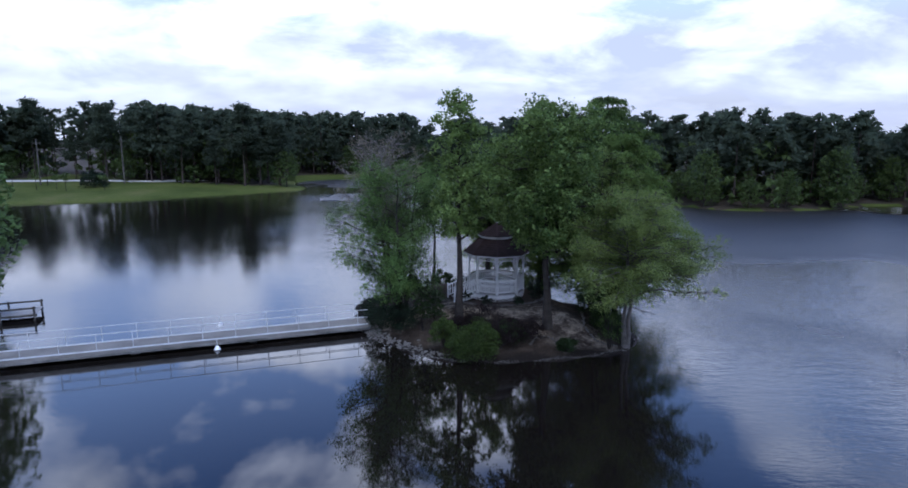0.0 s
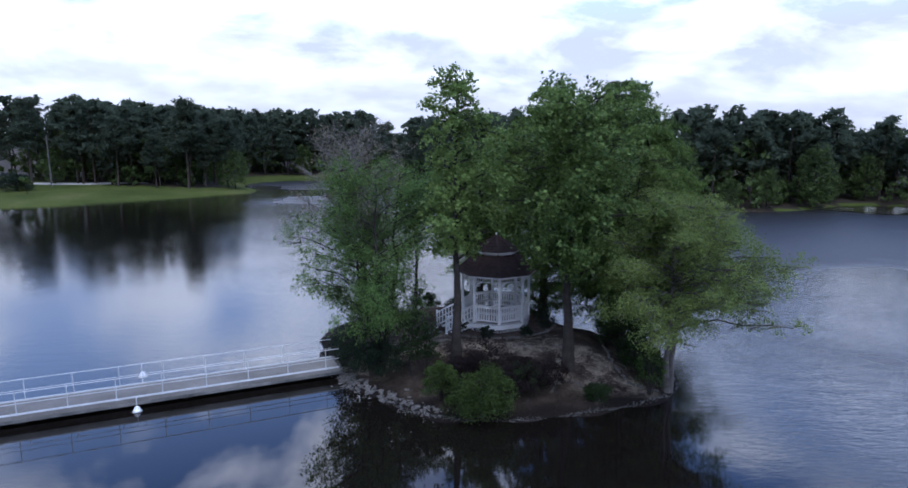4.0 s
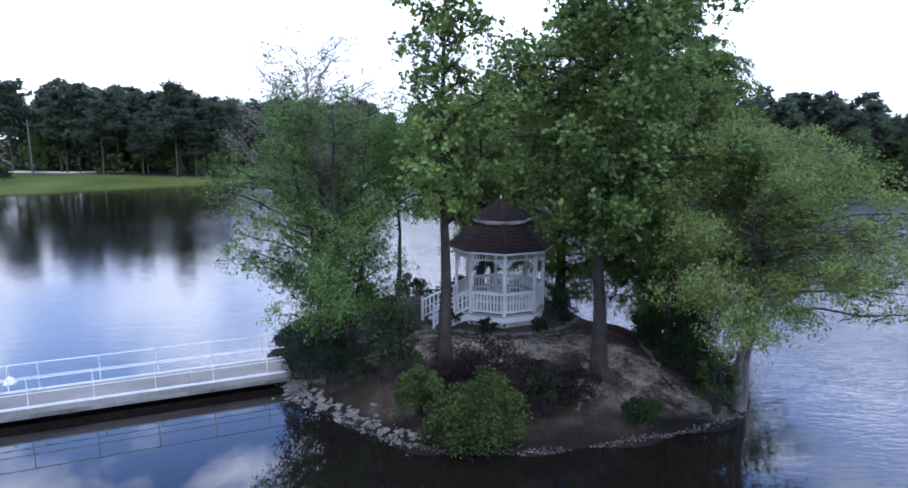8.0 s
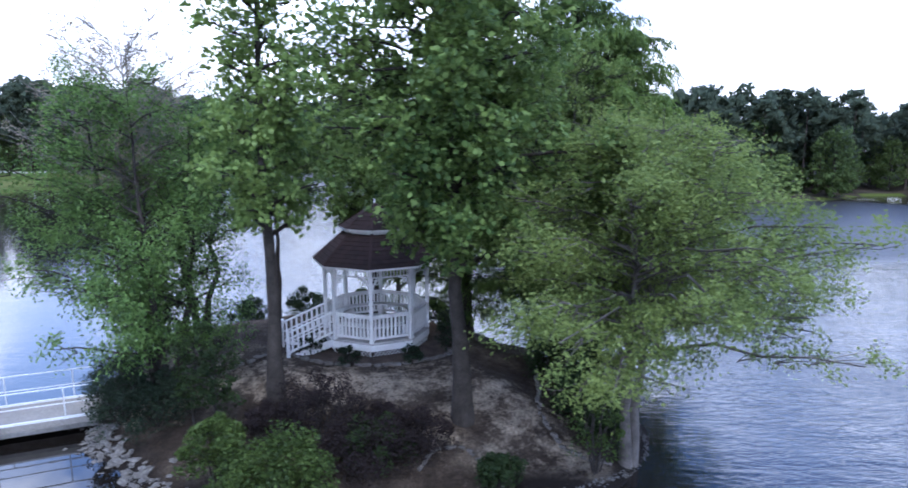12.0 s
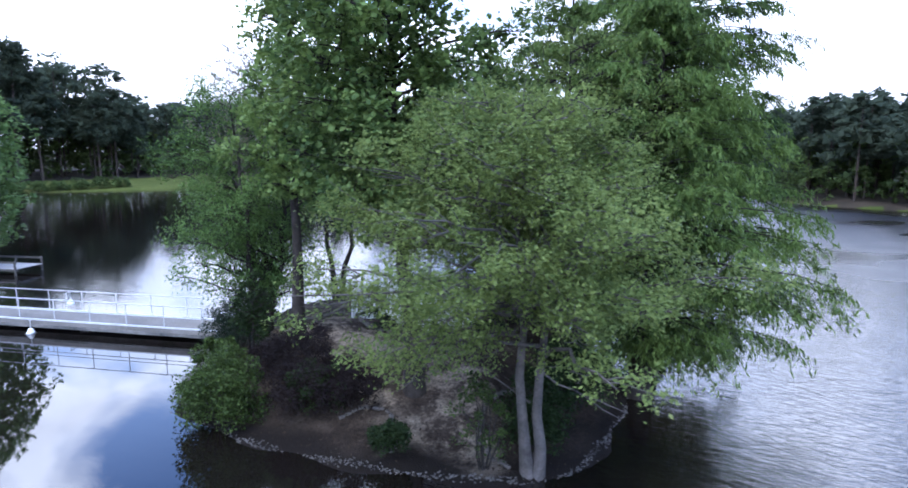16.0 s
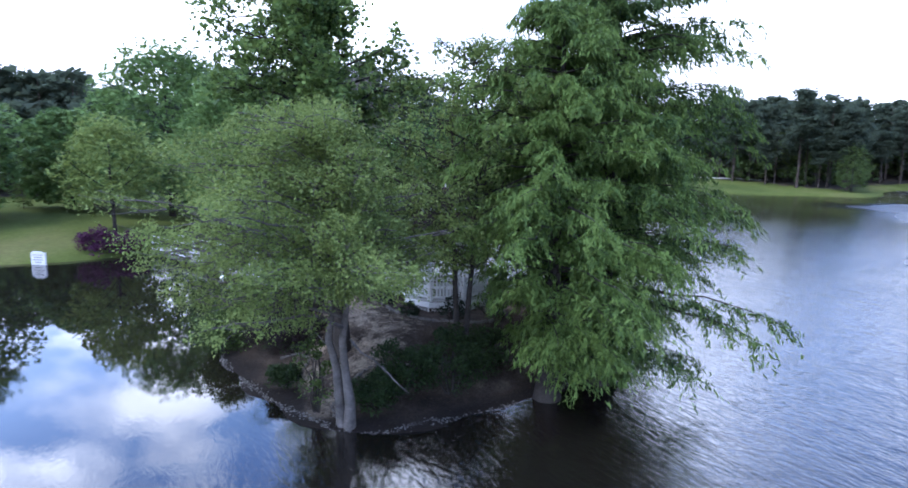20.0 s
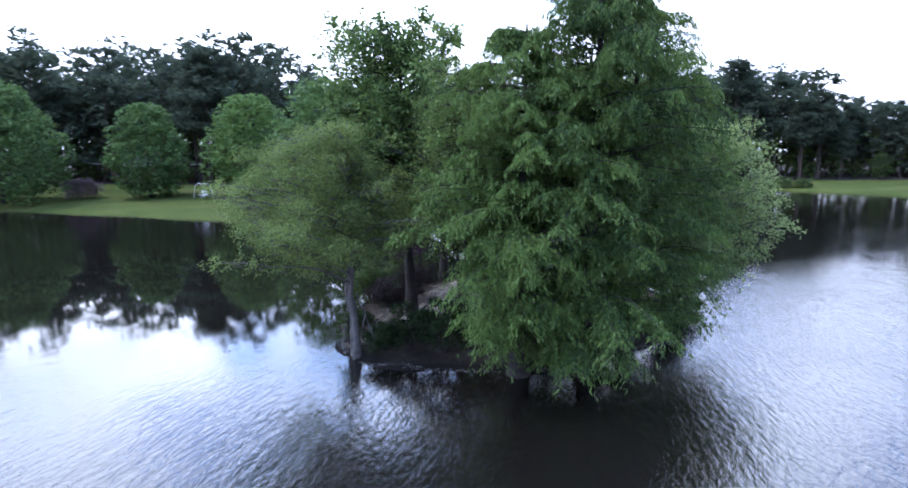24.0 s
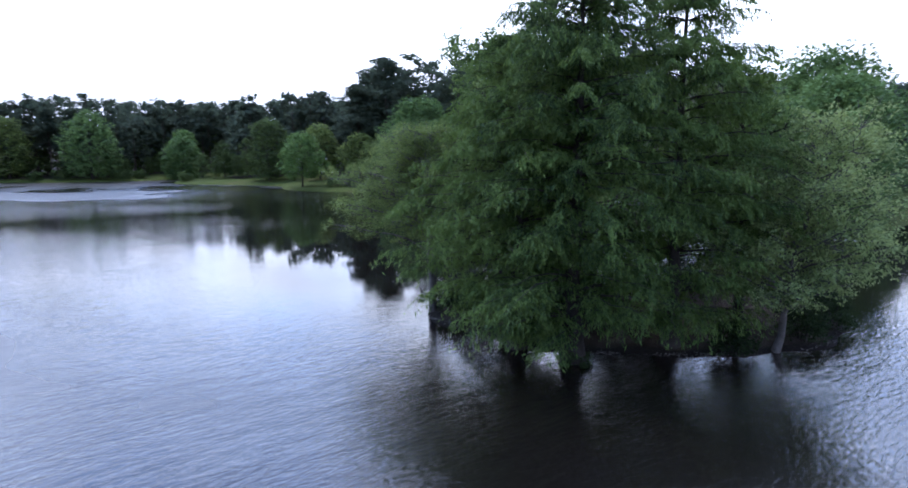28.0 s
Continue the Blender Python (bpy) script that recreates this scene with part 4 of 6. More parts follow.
# ---------------------------------------------------------------- gazebo
def gazebo():
    cx, cy = GAZ
    z0, deck, eave = 1.2, 0.46, 2.77
    turn = -92.0
    root = empty("gazebo", cx, cy, z0, turn, "white octagonal wooden gazebo with brown two-tier shingle roof", "gazebo")
    R = 1.62

    def at(k, r=R):
        a = radians(45 * k)
        return Vector((math.cos(a) * r, math.sin(a) * r, 0))

    def ring(bm, r, zb, zt, r2=None):
        v = bmesh.ops.create_cone(bm, cap_ends=True, segments=8, radius1=r, radius2=r if r2 is None else r2, depth=zt - zb)["verts"]
        bmesh.ops.transform(bm, matrix=Matrix.Translation((0, 0, (zb + zt) / 2)) @ Matrix.Rotation(radians(0), 4, "Z"), verts=v)
        return v

    bm = bmesh.new()
    v = bmesh.ops.create_circle(bm, cap_ends=True, segments=8, radius=R + 0.06)["verts"]
    # align the octagon's corners with the posts
    for i, vert in enumerate(v):
        vert.co = Vector((math.cos(radians(45 * i)) * (R + 0.06), math.sin(radians(45 * i)) * (R + 0.06), deck))
    g = bmesh.ops.extrude_face_region(bm, geom=bm.faces[:])
    for e in g["geom"]:
        if isinstance(e, bmesh.types.BMVert):
            e.co.z -= 0.05
    bmesh.ops.recalc_face_normals(bm, faces=bm.faces[:])
    part("floor_deck", bm, M_FLOOR, root, "grey painted board floor")
    STAIR = 6   # the side between corner 6 and corner 7 carries the steps
    for k in range(8):
        p, q = at(k), at(k + 1)
        bm = bmesh.new()
        beam(bm, at(k, R + 0.05) + Vector((0, 0, deck - 0.16)), at(k + 1, R + 0.05) + Vector((0, 0, deck - 0.16)), 0.04, 0.19)
        part("fascia", bm, M_WHITE, root)
        bm = bmesh.new()
        n = 11
        for i in range(n):
            s0, s1 = i / n, min(1.0, (i + 2) / n)
            for a0, a1, o in ((s0, s1, 0.0), (s1, s0, 0.012)):
                A, B = at(k, R + 0.02 - o), at(k + 1, R + 0.02 - o)
                beam(bm, A + (B - A) * a0 + Vector((0, 0, 0.0)), A + (B - A) * a1 + Vector((0, 0, 0.22)), 0.01, 0.028, up=at(k) + at(k + 1))
        part("lattice", bm, M_WHITE, root)
        bm = bmesh.new()
        box(bm, -0.055, -0.055, deck - 0.02, 0.055, 0.055, eave - 0.02)
        box(bm, -0.07, -0.07, deck, 0.07, 0.07, deck + 0.1)
        box(bm, -0.07, -0.07, eave - 0.42, 0.07, 0.07, eave - 0.36)
        bmesh.ops.transform(bm, matrix=Matrix.Translation(p) @ Matrix.Rotation(radians(45 * k), 4, "Z"), verts=bm.verts[:])
        soften(bm, 0.008)
        part("post", bm, M_WHITE, root)
        d = (q - p).normalized()
        A, B = p + d * 0.06, q - d * 0.06
        up = Vector((0, 0, 1))
        if k != STAIR:
            panel = bmesh.new()
            beam(panel, A + up * (deck + 0.82), B + up * (deck + 0.82), 0.085, 0.04)
            beam(panel, A + up * (deck + 0.76), B + up * (deck + 0.76), 0.035, 0.07)
            rail = part("handrail", panel, M_WHITE, root)
            bm = bmesh.new()
            beam(bm, A + up * (deck + 0.12), B + up * (deck + 0.12), 0.045, 0.07)
            part("bottom_rail", bm, M_WHITE, root)
            L = (B - A).length
            for i in range(9):
                s = (i + 0.5) / 9
                c = A + (B - A) * s
                bm = bmesh.new()
                m = Matrix.Translation(c) @ Matrix.Rotation(math.atan2(d.y, d.x), 4, "Z")
                box(bm, -0.03, -0.012, deck + 0.14, 0.03, 0.012, deck + 0.74, m)
                part("baluster", bm, M_WHITE, rail)
        # frieze under the eave: two rails, short spindles, scrolled corner brackets
        fr = bmesh.new()
        beam(fr, A + up * (eave - 0.06), B + up * (eave - 0.06), 0.06, 0.09)
        beam(fr, A + up * (eave - 0.34), B + up * (eave - 0.34), 0.035, 0.035)
        for i in range(11):
            c = A + (B - A) * ((i + 0.5) / 11)
            rod(fr, c + up * (eave - 0.34), c + up * (eave - 0.08), 0.014, None, 6)
        part("frieze", fr, M_WHITE, root)
        for base, sgn in ((A, 1), (B, -1)):
            br = bmesh.new()
            prev = None
            for i in range(7):
                t = i / 6 * math.pi / 2
                c = base + d * sgn * (0.33 * (1 - math.cos(t))) + up * (eave - 0.36 - 0.36 + 0.36 * math.sin(t))
                if prev is not None:
                    beam(br, prev, c, 0.028, 0.045)
                prev = c
            c = base + d * sgn * 0.13 + up * (eave - 0.47)
            prev = None
            for i in range(11):
                t = i / 10 * 2 * math.pi
                q2 = c + d * sgn * (0.075 * math.cos(t)) + up * (0.075 * math.sin(t))
                if prev is not None:
                    beam(br, prev, q2, 0.024, 0.028)
                prev = q2
            part("bracket", br, M_WHITE, root)
        # bench along the inside of the rails
        if k != STAIR:
            bm = bmesh.new()
            A2, B2 = at(k, R - 0.24), at(k + 1, R - 0.24)
            beam(bm, A2 + up * (deck + 0.42), B2 + up * (deck + 0.42), 0.3, 0.04)
            beam(bm, A2 + up * (deck + 0.21), A2 + up * (deck + 0.21) + (B2 - A2) * 0.04, 0.26, 0.4)
            part("bench", bm, M_WHITE, root)

    # roofs: shingle courses stepped down each of the eight slopes
    def tier(name, r_out, z_out, r_in, z_in, courses, soffit):
        bm = bmesh.new()
        for c in range(courses):
            t0, t1 = c / courses, (c + 1) / courses
            ra, za = r_out + (r_in - r_out) * t0, z_out + (z_in - z_out) * t0 + 0.022
            rb, zb = r_out + (r_in - r_out) * t1, z_out + (z_in - z_out) * t1 + 0.002
            for k in range(8):
                n = max(2, int(ra * 0.78 / 0.2))
                for i in range(n):
                    s0, s1 = (i + 0.03) / n, (i + 0.97) / n
                    A, B = at(k, ra), at(k + 1, ra)
                    C, D = at(k, rb), at(k + 1, rb)
                    quad = [A + (B - A) * s0 + up3 * za, A + (B - A) * s1 + up3 * za, C + (D - C) * s1 + up3 * zb, C + (D - C) * s0 + up3 * zb]
                    low = [quad[0] - up3 * 0.02, quad[1] - up3 * 0.02]
                    v = [bm.verts.new(x) for x in quad + low]
                    bm.faces.new(v[:4]); bm.faces.new((v[4], v[5], v[1], v[0]))
        roof = part(name, bm, M_SHINGLE, root)
        bm = bmesh.new()
        va = [bm.verts.new(at(k, r_out - 0.01) + up3 * (z_out - 0.01)) for k in range(8)]
        vb = [bm.verts.new(at(k, r_in) + up3 * (z_in - 0.012)) for k in range(8)]
        for k in range(8):
            bm.faces.new((va[k], va[(k + 1) % 8], vb[(k + 1) % 8], vb[k]))
        bm.faces.new(vb)
        part("roof_deck", bm, M_SHINGLE, roof)
        for k in range(8):
            bm = bmesh.new()
            beam(bm, at(k, r_out - 0.02) + up3 * (z_out - 0.03), at(k + 1, r_out - 0.02) + up3 * (z_out - 0.03), 0.025, soffit)
            part("eave_board", bm, M_WHITE, roof)
            bm = bmesh.new()
            beam(bm, at(k, r_out) + up3 * (z_out + 0.025), at(k, r_in) + up3 * (z_in + 0.02), 0.09, 0.02)
            part("hip_cap", bm, M_SHINGLE, roof)

    up3 = Vector((0, 0, 1))
    tier("roof_lower", 1.98, eave - 0.02, 0.98, eave + 0.86, 8, 0.06)
    bm = bmesh.new()
    for k in range(8):
        beam(bm, at(k, 0.98) + up3 * (eave + 0.93), at(k + 1, 0.98) + up3 * (eave + 0.93), 0.04, 0.17)
    part("cupola_band", bm, M_WHITE, root)
    tier("roof_upper", 1.13, eave + 1.0, 0.05, eave + 1.68, 6, 0.05)
    bm = bmesh.new()
    rod(bm, (0, 0, eave + 1.62), (0, 0, eave + 1.84), 0.06, 0.015)
    part("finial", bm, M_WHITE, root)

    # steps with railings
    mid = (at(STAIR) + at(STAIR + 1)) / 2
    d = mid.normalized()
    s = Vector((-d.y, d.x, 0))
    for i in range(3):
        bm = bmesh.new()
        c = mid + d * (0.2 + i * 0.3)
        zt = deck - 0.12 * (i + 1)
        box(bm, -0.16, -0.5, zt - 0.04, 0.16, 0.5, zt, Matrix.Translation(c) @ Matrix.Rotation(math.atan2(d.y, d.x), 4, "Z"))
        part("tread", bm, M_FLOOR, root)
    for sg in (-1, 1):
        bm = bmesh.new()
        beam(bm, mid + d * 0.05 + s * sg * 0.53 + up3 * (deck - 0.15), mid + d * 1.15 + s * sg * 0.53 + up3 * 0.02, 0.04, 0.22)
        part("stringer", bm, M_WHITE, root)
        top_a, top_b = mid + d * 0.05 + s * sg * 0.55 + up3 * (deck + 0.82), mid + d * 1.4 + s * sg * 0.55 + up3 * 0.80
        bm = bmesh.new()
        beam(bm, top_a, top_b, 0.08, 0.04)
        beam(bm, top_a - up3 * 0.62, top_b - up3 * 0.62, 0.04, 0.06)
        beam(bm, top_a - up3 * 0.30, top_b - up3 * 0.30, 0.03, 0.04)
        rail = part("stair_rail", bm, M_WHITE, root)
        for i in range(8):
            c = top_a + (top_b - top_a) * ((i + 0.6) / 8.4)
            bm = bmesh.new()
            m = Matrix.Translation(c) @ Matrix.Rotation(math.atan2(d.y, d.x), 4, "Z")
            box(bm, -0.03, -0.012, -0.62, 0.03, 0.012, 0.0, m)
            part("baluster", bm, M_WHITE, rail)
        bm = bmesh.new()
        box(bm, -0.05, -0.05, -0.15, 0.05, 0.05, 0.92, Matrix.Translation(top_b - up3 * 0.80))
        soften(bm, 0.008)
        part("newel", bm, M_WHITE, root)
    return root


gazebo()

# ---------------------------------------------------------------- trees of the island
rng = np.random.default_rng(7)
full = lambda r, low=0.55: (lambda s, a: r * (low + (1 - low) * math.sin(math.pi * min(1.0, s * 0.8 + 0.12))) * (1 - 0.55 * max(0.0, s - 0.6) / 0.4))
broadleaf("sweetgum_tree", rng, 0.28, 31.85, on_isle(0.28, 31.85), 12.0, 0.19, (0.0, 0.0), 4.7, lambda s, a: 1.5 * (1 - s) ** 0.35 * (0.72 + 0.28 * math.sin(s * 19 + a)) + 0.25, 42, 0.6, 170, 0.13, M_LEAF_GUM, M_BARK,
          "tall slender sweetgum with a narrow green crown", width=0.85, wob=0.008)
broadleaf("sweetgum_tree", rng, 4.95, 31.3, on_isle(4.95, 31.3), 11.3, 0.22, (-0.4, -0.5), 4.4, lambda s, a: (3.95 + 0.2 * math.cos(a) - 0.8 * max(0.0, math.cos(a - 1.2)) - (1.0 if s < 0.35 and math.cos(a) < 0.2 else 0.0)) * (0.62 + 0.38 * math.sin(math.pi * min(1, s * 0.75 + 0.12))) * (1 - 0.38 * max(0, s - 0.65) / 0.35) * (0.76 + 0.24 * math.sin(3 * a + 9 * s)), 76, 0.80, 215, 0.14, M_LEAF_GUM, M_BARK,
          "dark-trunked tall sweetgum with a dense broad green crown", width=0.85, wob=0.012, rise=0.25, offset=(0.1, -0.7))
broadleaf("sweetgum_tree", rng, 2.4, 40.6, on_isle(2.4, 40.6), 9.6, 0.18, (-0.2, -0.6), 3.4, full(2.4), 40, 0.85, 180, 0.16, M_LEAF_GUM, M_BARK,
          "sweetgum with a green crown behind the gazebo", width=0.85)
broadleaf("willow_oak", rng, -2.95, 33.4, on_isle(-2.95, 33.4), 8.6, 0.12, (-0.4, 0.3), 1.6, lambda s, a: full(2.75, 0.75)(s, a) - (0.9 * max(0.0, math.cos(a - 0.3)) if s < 0.5 else 0.0), 80, 0.74, 360, 0.092, M_LEAF_ELM, M_BARK,
          "many-stemmed small-leaved tree with a drooping green crown", width=0.5, stems=4, droop=0.3)
broadleaf("willow_oak", rng, -3.6, 38.0, on_isle(-3.6, 38.0), 8.2, 0.12, (0.0, 0.2), 4.0, full(2.2, 0.7), 38, 0.75, 240, 0.1, M_LEAF_ELM, M_BARK,
          "slender-stemmed tree with fine green leaves by the water", width=0.5, stems=2, droop=0.2)
broadleaf("dogwood_tree", rng, -1.4, 39.8, on_isle(-1.4, 39.8), 7.4, 0.11, (0.3, 0.0), 4.6, full(1.8, 0.7), 26, 0.7, 180, 0.12, M_LEAF_ELM, M_BARK,
          "thin leaning tree with an open crown by the far shore", width=0.5)
broadleaf("dying_tree", rng, -4.0, 34.5, on_isle(-4.0, 34.5), 10.5, 0.09, (-0.1, 0.2), 6.4, lambda s, a: (2.4 + 0.9 * max(0.0, math.cos(a - 3.3)) * (1 - s)) * (0.6 + 0.4 * math.sin(math.pi * s)) + 0.1, 48, 0.62, 16, 0.075, M_LEAF_DEAD, M_BARK_DEAD,
          "half-dead tree with bare grey twigs and few leaves", width=0.5, twigs=7, twig_r=0.008, rise=0.8)
birch = broadleaf("river_birch", rng, 8.8, 30.15, on_isle(8.8, 30.15), 7.9, 0.125, (0.0, -0.4), 3.9, lambda s, a: (4.4 + 1.2 * math.cos(a - 4.35) - 1.1 * max(0.0, math.cos(a - 2.6)) ** 2) * (0.66 + 0.34 * math.sin(math.pi * min(1, s * 0.8 + 0.25))) * (1 - 0.5 * max(0, s - 0.45) / 0.55) * (0.86 + 0.16 * math.sin(4 * a + 11 * s)), 112, 0.68, 330, 0.074, M_LEAF_LIGHT, M_BARK_PALE,
          "two-stemmed pale-barked tree with tiers of light olive leaves", width=0.55, stems=2, spread_k=0.05, wob=0.016, flat=0.52, droop=0.25, rise=0.3, offset=(-0.1, -0.5), hang=1.1)
bare = Tubes(5)
for a, b in (((0.1, 0.1, 2.3), (1.5, 1.1, 1.2)), ((0.9, 0.65, 1.75), (1.7, 0.8, 1.5)), ((-0.1, 0.0, 1.6), (-0.9, -0.5, 2.3))):
    bare.add(bent(rng, a, b, 6, 0.04), 0.03, 0.008)
obj("bare_limb", bare.mesh("bare_limb"), M_BARK_PALE, birch, "bare grey dead limb")
broadleaf("river_birch", rng, 3.2, 42.3, on_isle(3.2, 42.3), 8.2, 0.12, (-0.5, 1.0), 2.4, full(3.1, 0.75), 72, 0.72, 190, 0.115, M_LEAF_PALE, M_BARK_PALE,
          "pale-barked tree with light olive leaves leaning over the water", width=0.55, flat=0.5, droop=0.2)
broadleaf("elm_tree", rng, 8.1, 33.8, on_isle(8.1, 33.8), 9.4, 0.10, (0.4, 0.0), 3.6, lambda s, a: 2.5 * (0.6 + 0.4 * math.sin(math.pi * min(1, s * 0.8 + 0.15))) * (1 - 0.5 * max(0, s - 0.55) / 0.45), 58, 0.62, 125, 0.10, M_LEAF_LIGHT, M_BARK,
          "twin-stemmed slender tree with an open pale olive crown", width=0.6, stems=2, spread_k=0.05, wob=0.01, rise=0.35)
cypress("bald_cypress", rng, 9.2, 38.1, max(0.0, on_isle(9.2, 38.1)), 13.2, 5.0, 0.3, "large bald cypress with drooping feathery green branches", 42, 0.8, lambda a, z: (0.88 + 0.13 * math.cos(a - 0.5)) * (1 - 0.3 * math.exp(-z / 2.5) * max(0.0, math.cos(a - 1.15))) * (1 - 0.75 * math.exp(-z / 2.4) * max(0.0, math.cos(a + 1.5))), 0.84)
cypress("bald_cypress", rng, 5.7, 39.7, on_isle(5.7, 39.7), 12.7, 3.7, 0.24, "dense bald cypress with dark feathery branches behind the gazebo", 30, 0.9, lambda a, z: 1 - 0.95 * max(0.0, math.sin(-a)) * min(1.0, math.exp((2.8 - z) / 1.2)), 0.8)
cypress("bald_cypress", rng, 9.6, 35.9, max(0.0, on_isle(9.6, 35.9)), 11.0, 4.2, 0.26, "bald cypress with feathery dark green branches at the shore", 36, 1.1, lambda a, z: 1 - 0.95 * max(0.0, math.cos(a + 1.9)) * min(1.0, math.exp((2.6 - z) / 1.2)), 0.74)
shrub("shore_bush", rng, 0.9, 28.3, 0.1, 1.35, 1.0, 1.65, 9000, 0.075, M_LEAF_BUSH, "rounded bright green leafy bush overhanging the water", 30)
shrub("leafy_shoots", rng, 7.85, 29.65, on_isle(7.85, 29.65), 0.62, 0.55, 2.3, 1000, 0.08, M_LEAF_BUSH, "upright pale green shoots at the foot of the birch", 14)
shrub("shore_bush", rng, -0.5, 29.5, 0.4, 0.7, 0.7, 1.45, 3000, 0.09, M_LEAF_BUSH, "upright green leafy bush on the bank", 14)
for px, py, r, h in ((1.5, 30.75, 1.15, 1.25), (3.75, 30.1, 0.85, 1.0), (2.5, 29.6, 1.0, 1.15), (3.0, 30.7, 0.7, 0.7), (0.4, 30.6, 0.7, 0.8)):
    shrub("maroon_shrub", rng, px, py, on_isle(px, py), r, r, h, 4600, 0.055, M_LEAF_PURPLE, "low dark maroon twiggy shrub on bare earth", 16, group="maroon shrubs")
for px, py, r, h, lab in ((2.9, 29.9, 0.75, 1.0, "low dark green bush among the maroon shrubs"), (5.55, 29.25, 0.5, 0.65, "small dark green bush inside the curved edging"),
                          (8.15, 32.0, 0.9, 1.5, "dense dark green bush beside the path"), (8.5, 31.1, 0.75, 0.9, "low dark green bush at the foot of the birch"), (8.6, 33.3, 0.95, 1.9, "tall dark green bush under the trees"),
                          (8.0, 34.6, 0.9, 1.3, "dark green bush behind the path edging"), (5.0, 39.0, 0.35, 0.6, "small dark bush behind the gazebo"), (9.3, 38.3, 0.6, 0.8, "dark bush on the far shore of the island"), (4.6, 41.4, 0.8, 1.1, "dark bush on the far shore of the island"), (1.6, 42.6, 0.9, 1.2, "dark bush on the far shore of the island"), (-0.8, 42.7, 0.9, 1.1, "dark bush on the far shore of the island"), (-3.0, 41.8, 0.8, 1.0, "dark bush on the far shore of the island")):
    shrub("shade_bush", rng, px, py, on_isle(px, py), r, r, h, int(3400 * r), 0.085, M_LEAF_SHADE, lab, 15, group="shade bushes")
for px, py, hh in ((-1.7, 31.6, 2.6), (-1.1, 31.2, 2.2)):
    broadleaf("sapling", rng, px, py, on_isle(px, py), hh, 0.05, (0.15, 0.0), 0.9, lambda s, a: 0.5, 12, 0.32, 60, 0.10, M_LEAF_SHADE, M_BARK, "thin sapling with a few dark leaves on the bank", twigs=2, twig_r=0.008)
for px, py, r, h in ((-4.0, 32.9, 1.1, 1.7), (-2.8, 32.2, 0.9, 1.3), (-4.6, 34.6, 1.0, 1.4)):
    shrub("juniper_bush", rng, px, py, on_isle(px, py), r, r, h, 3600, 0.09, M_LEAF_JUNIPER, "dense dark juniper bush at the bridge end", 16, group="junipers", width=0.35)

# ---------------------------------------------------------------- woods round the pond
def pine_points(rng, h, n_cl, n_leaf, wide=1.0):
    pts = []
    for i in range(n_cl):
        s = (i + rng.random()) / n_cl
        zc = h * (0.40 + 0.57 * s)
        a, r = rng.random() * 6.283, (0.195 * h * wide) * math.sqrt(max(0.02, 1 - (s * 1.15 - 0.25) ** 2)) * (1 - 0.5 * s * s) * rng.uniform(0.35, 1.0)
        pts.append(blob(rng, (math.cos(a) * r, math.sin(a) * r, zc), 0.088 * h * rng.uniform(0.7, 1.35), n_leaf, 0.36, 0.1))
    return np.concatenate(pts)


def wood_points(rng, h, n_cl, n_leaf, low=0.12, wide=0.30):
    pts = []
    for i in range(n_cl):
        s = (i + rng.random()) / n_cl
        zc = h * (low + (0.95 - low) * s)
        a, r = i * 2.399, wide * h * math.sin(math.pi * min(1, 0.2 + 0.72 * s)) * rng.uniform(0.6, 1.0)
        pts.append(blob(rng, (math.cos(a) * r, math.sin(a) * r, zc), 0.12 * h * rng.uniform(0.55, 1.35), n_leaf, 0.66, 0.7))
    return np.concatenate(pts)


def far_tree(kind, rng, h):
    if kind == "pine":
        root = empty("pine_tree", 0, 0, 0, 0, "tall dark pine with a bare trunk at the wood's edge", "tree", "pines round the pond")
        t = Tubes(7); t.add(bent(rng, (0, 0, -0.5), (rng.normal(0, 0.3), rng.normal(0, 0.3), h * 0.97), 8, 0.01), 0.011 * h, 0.03, 7, 0.3)
        for _ in range(12):
            zc = h * rng.uniform(0.42, 0.85); a = rng.random() * 6.283; r = 0.1 * h
            t.add([(0, 0, zc), (math.cos(a) * r, math.sin(a) * r, zc + 0.03 * h)], 0.05, 0.015, 4)
        obj("trunk", t.mesh("trunk"), M_BARK_PINE, root)
        c = pine_points(rng, h, 46, 95)
        obj("crown", sliver_mesh("crown", slivers(rng, c, 0.66, 0.55, 0.8)), M_LEAF_PINE, root)
    else:
        root = empty("broadleaf_tree", 0, 0, 0, 0, "leafy green tree at the edge of the wood", "tree", "broadleaf trees round the pond")
        t = Tubes(7); t.add(bent(rng, (0, 0, -0.5), (0, 0, h * 0.8), 7, 0.02), 0.014 * h, 0.04, 7, 0.4)
        obj("trunk", t.mesh("trunk"), M_BARK, root)
        c = wood_points(rng, h, 32, 70)
        obj("crown", sliver_mesh("crown", slivers(rng, c, 0.48, 0.8, 0.8)), M_LEAF_WOOD, root)
    return root


rng = np.random.default_rng(11)
pines = [far_tree("pine", rng, 20.0) for _ in range(4)]
woods = [far_tree("wood", rng, 12.0) for _ in range(4)]
used = set()


def plant(root, x, y, s, rz):
    m = pose(x, y, land_at(x, y) - 0.05, 0, 0, rz) @ Matrix.Diagonal((s, s, s * 1.0, 1))
    if root.name in used:
        return copy_thing(root, m)
    used.add(root.name)
    root.matrix_basis = m
    return root


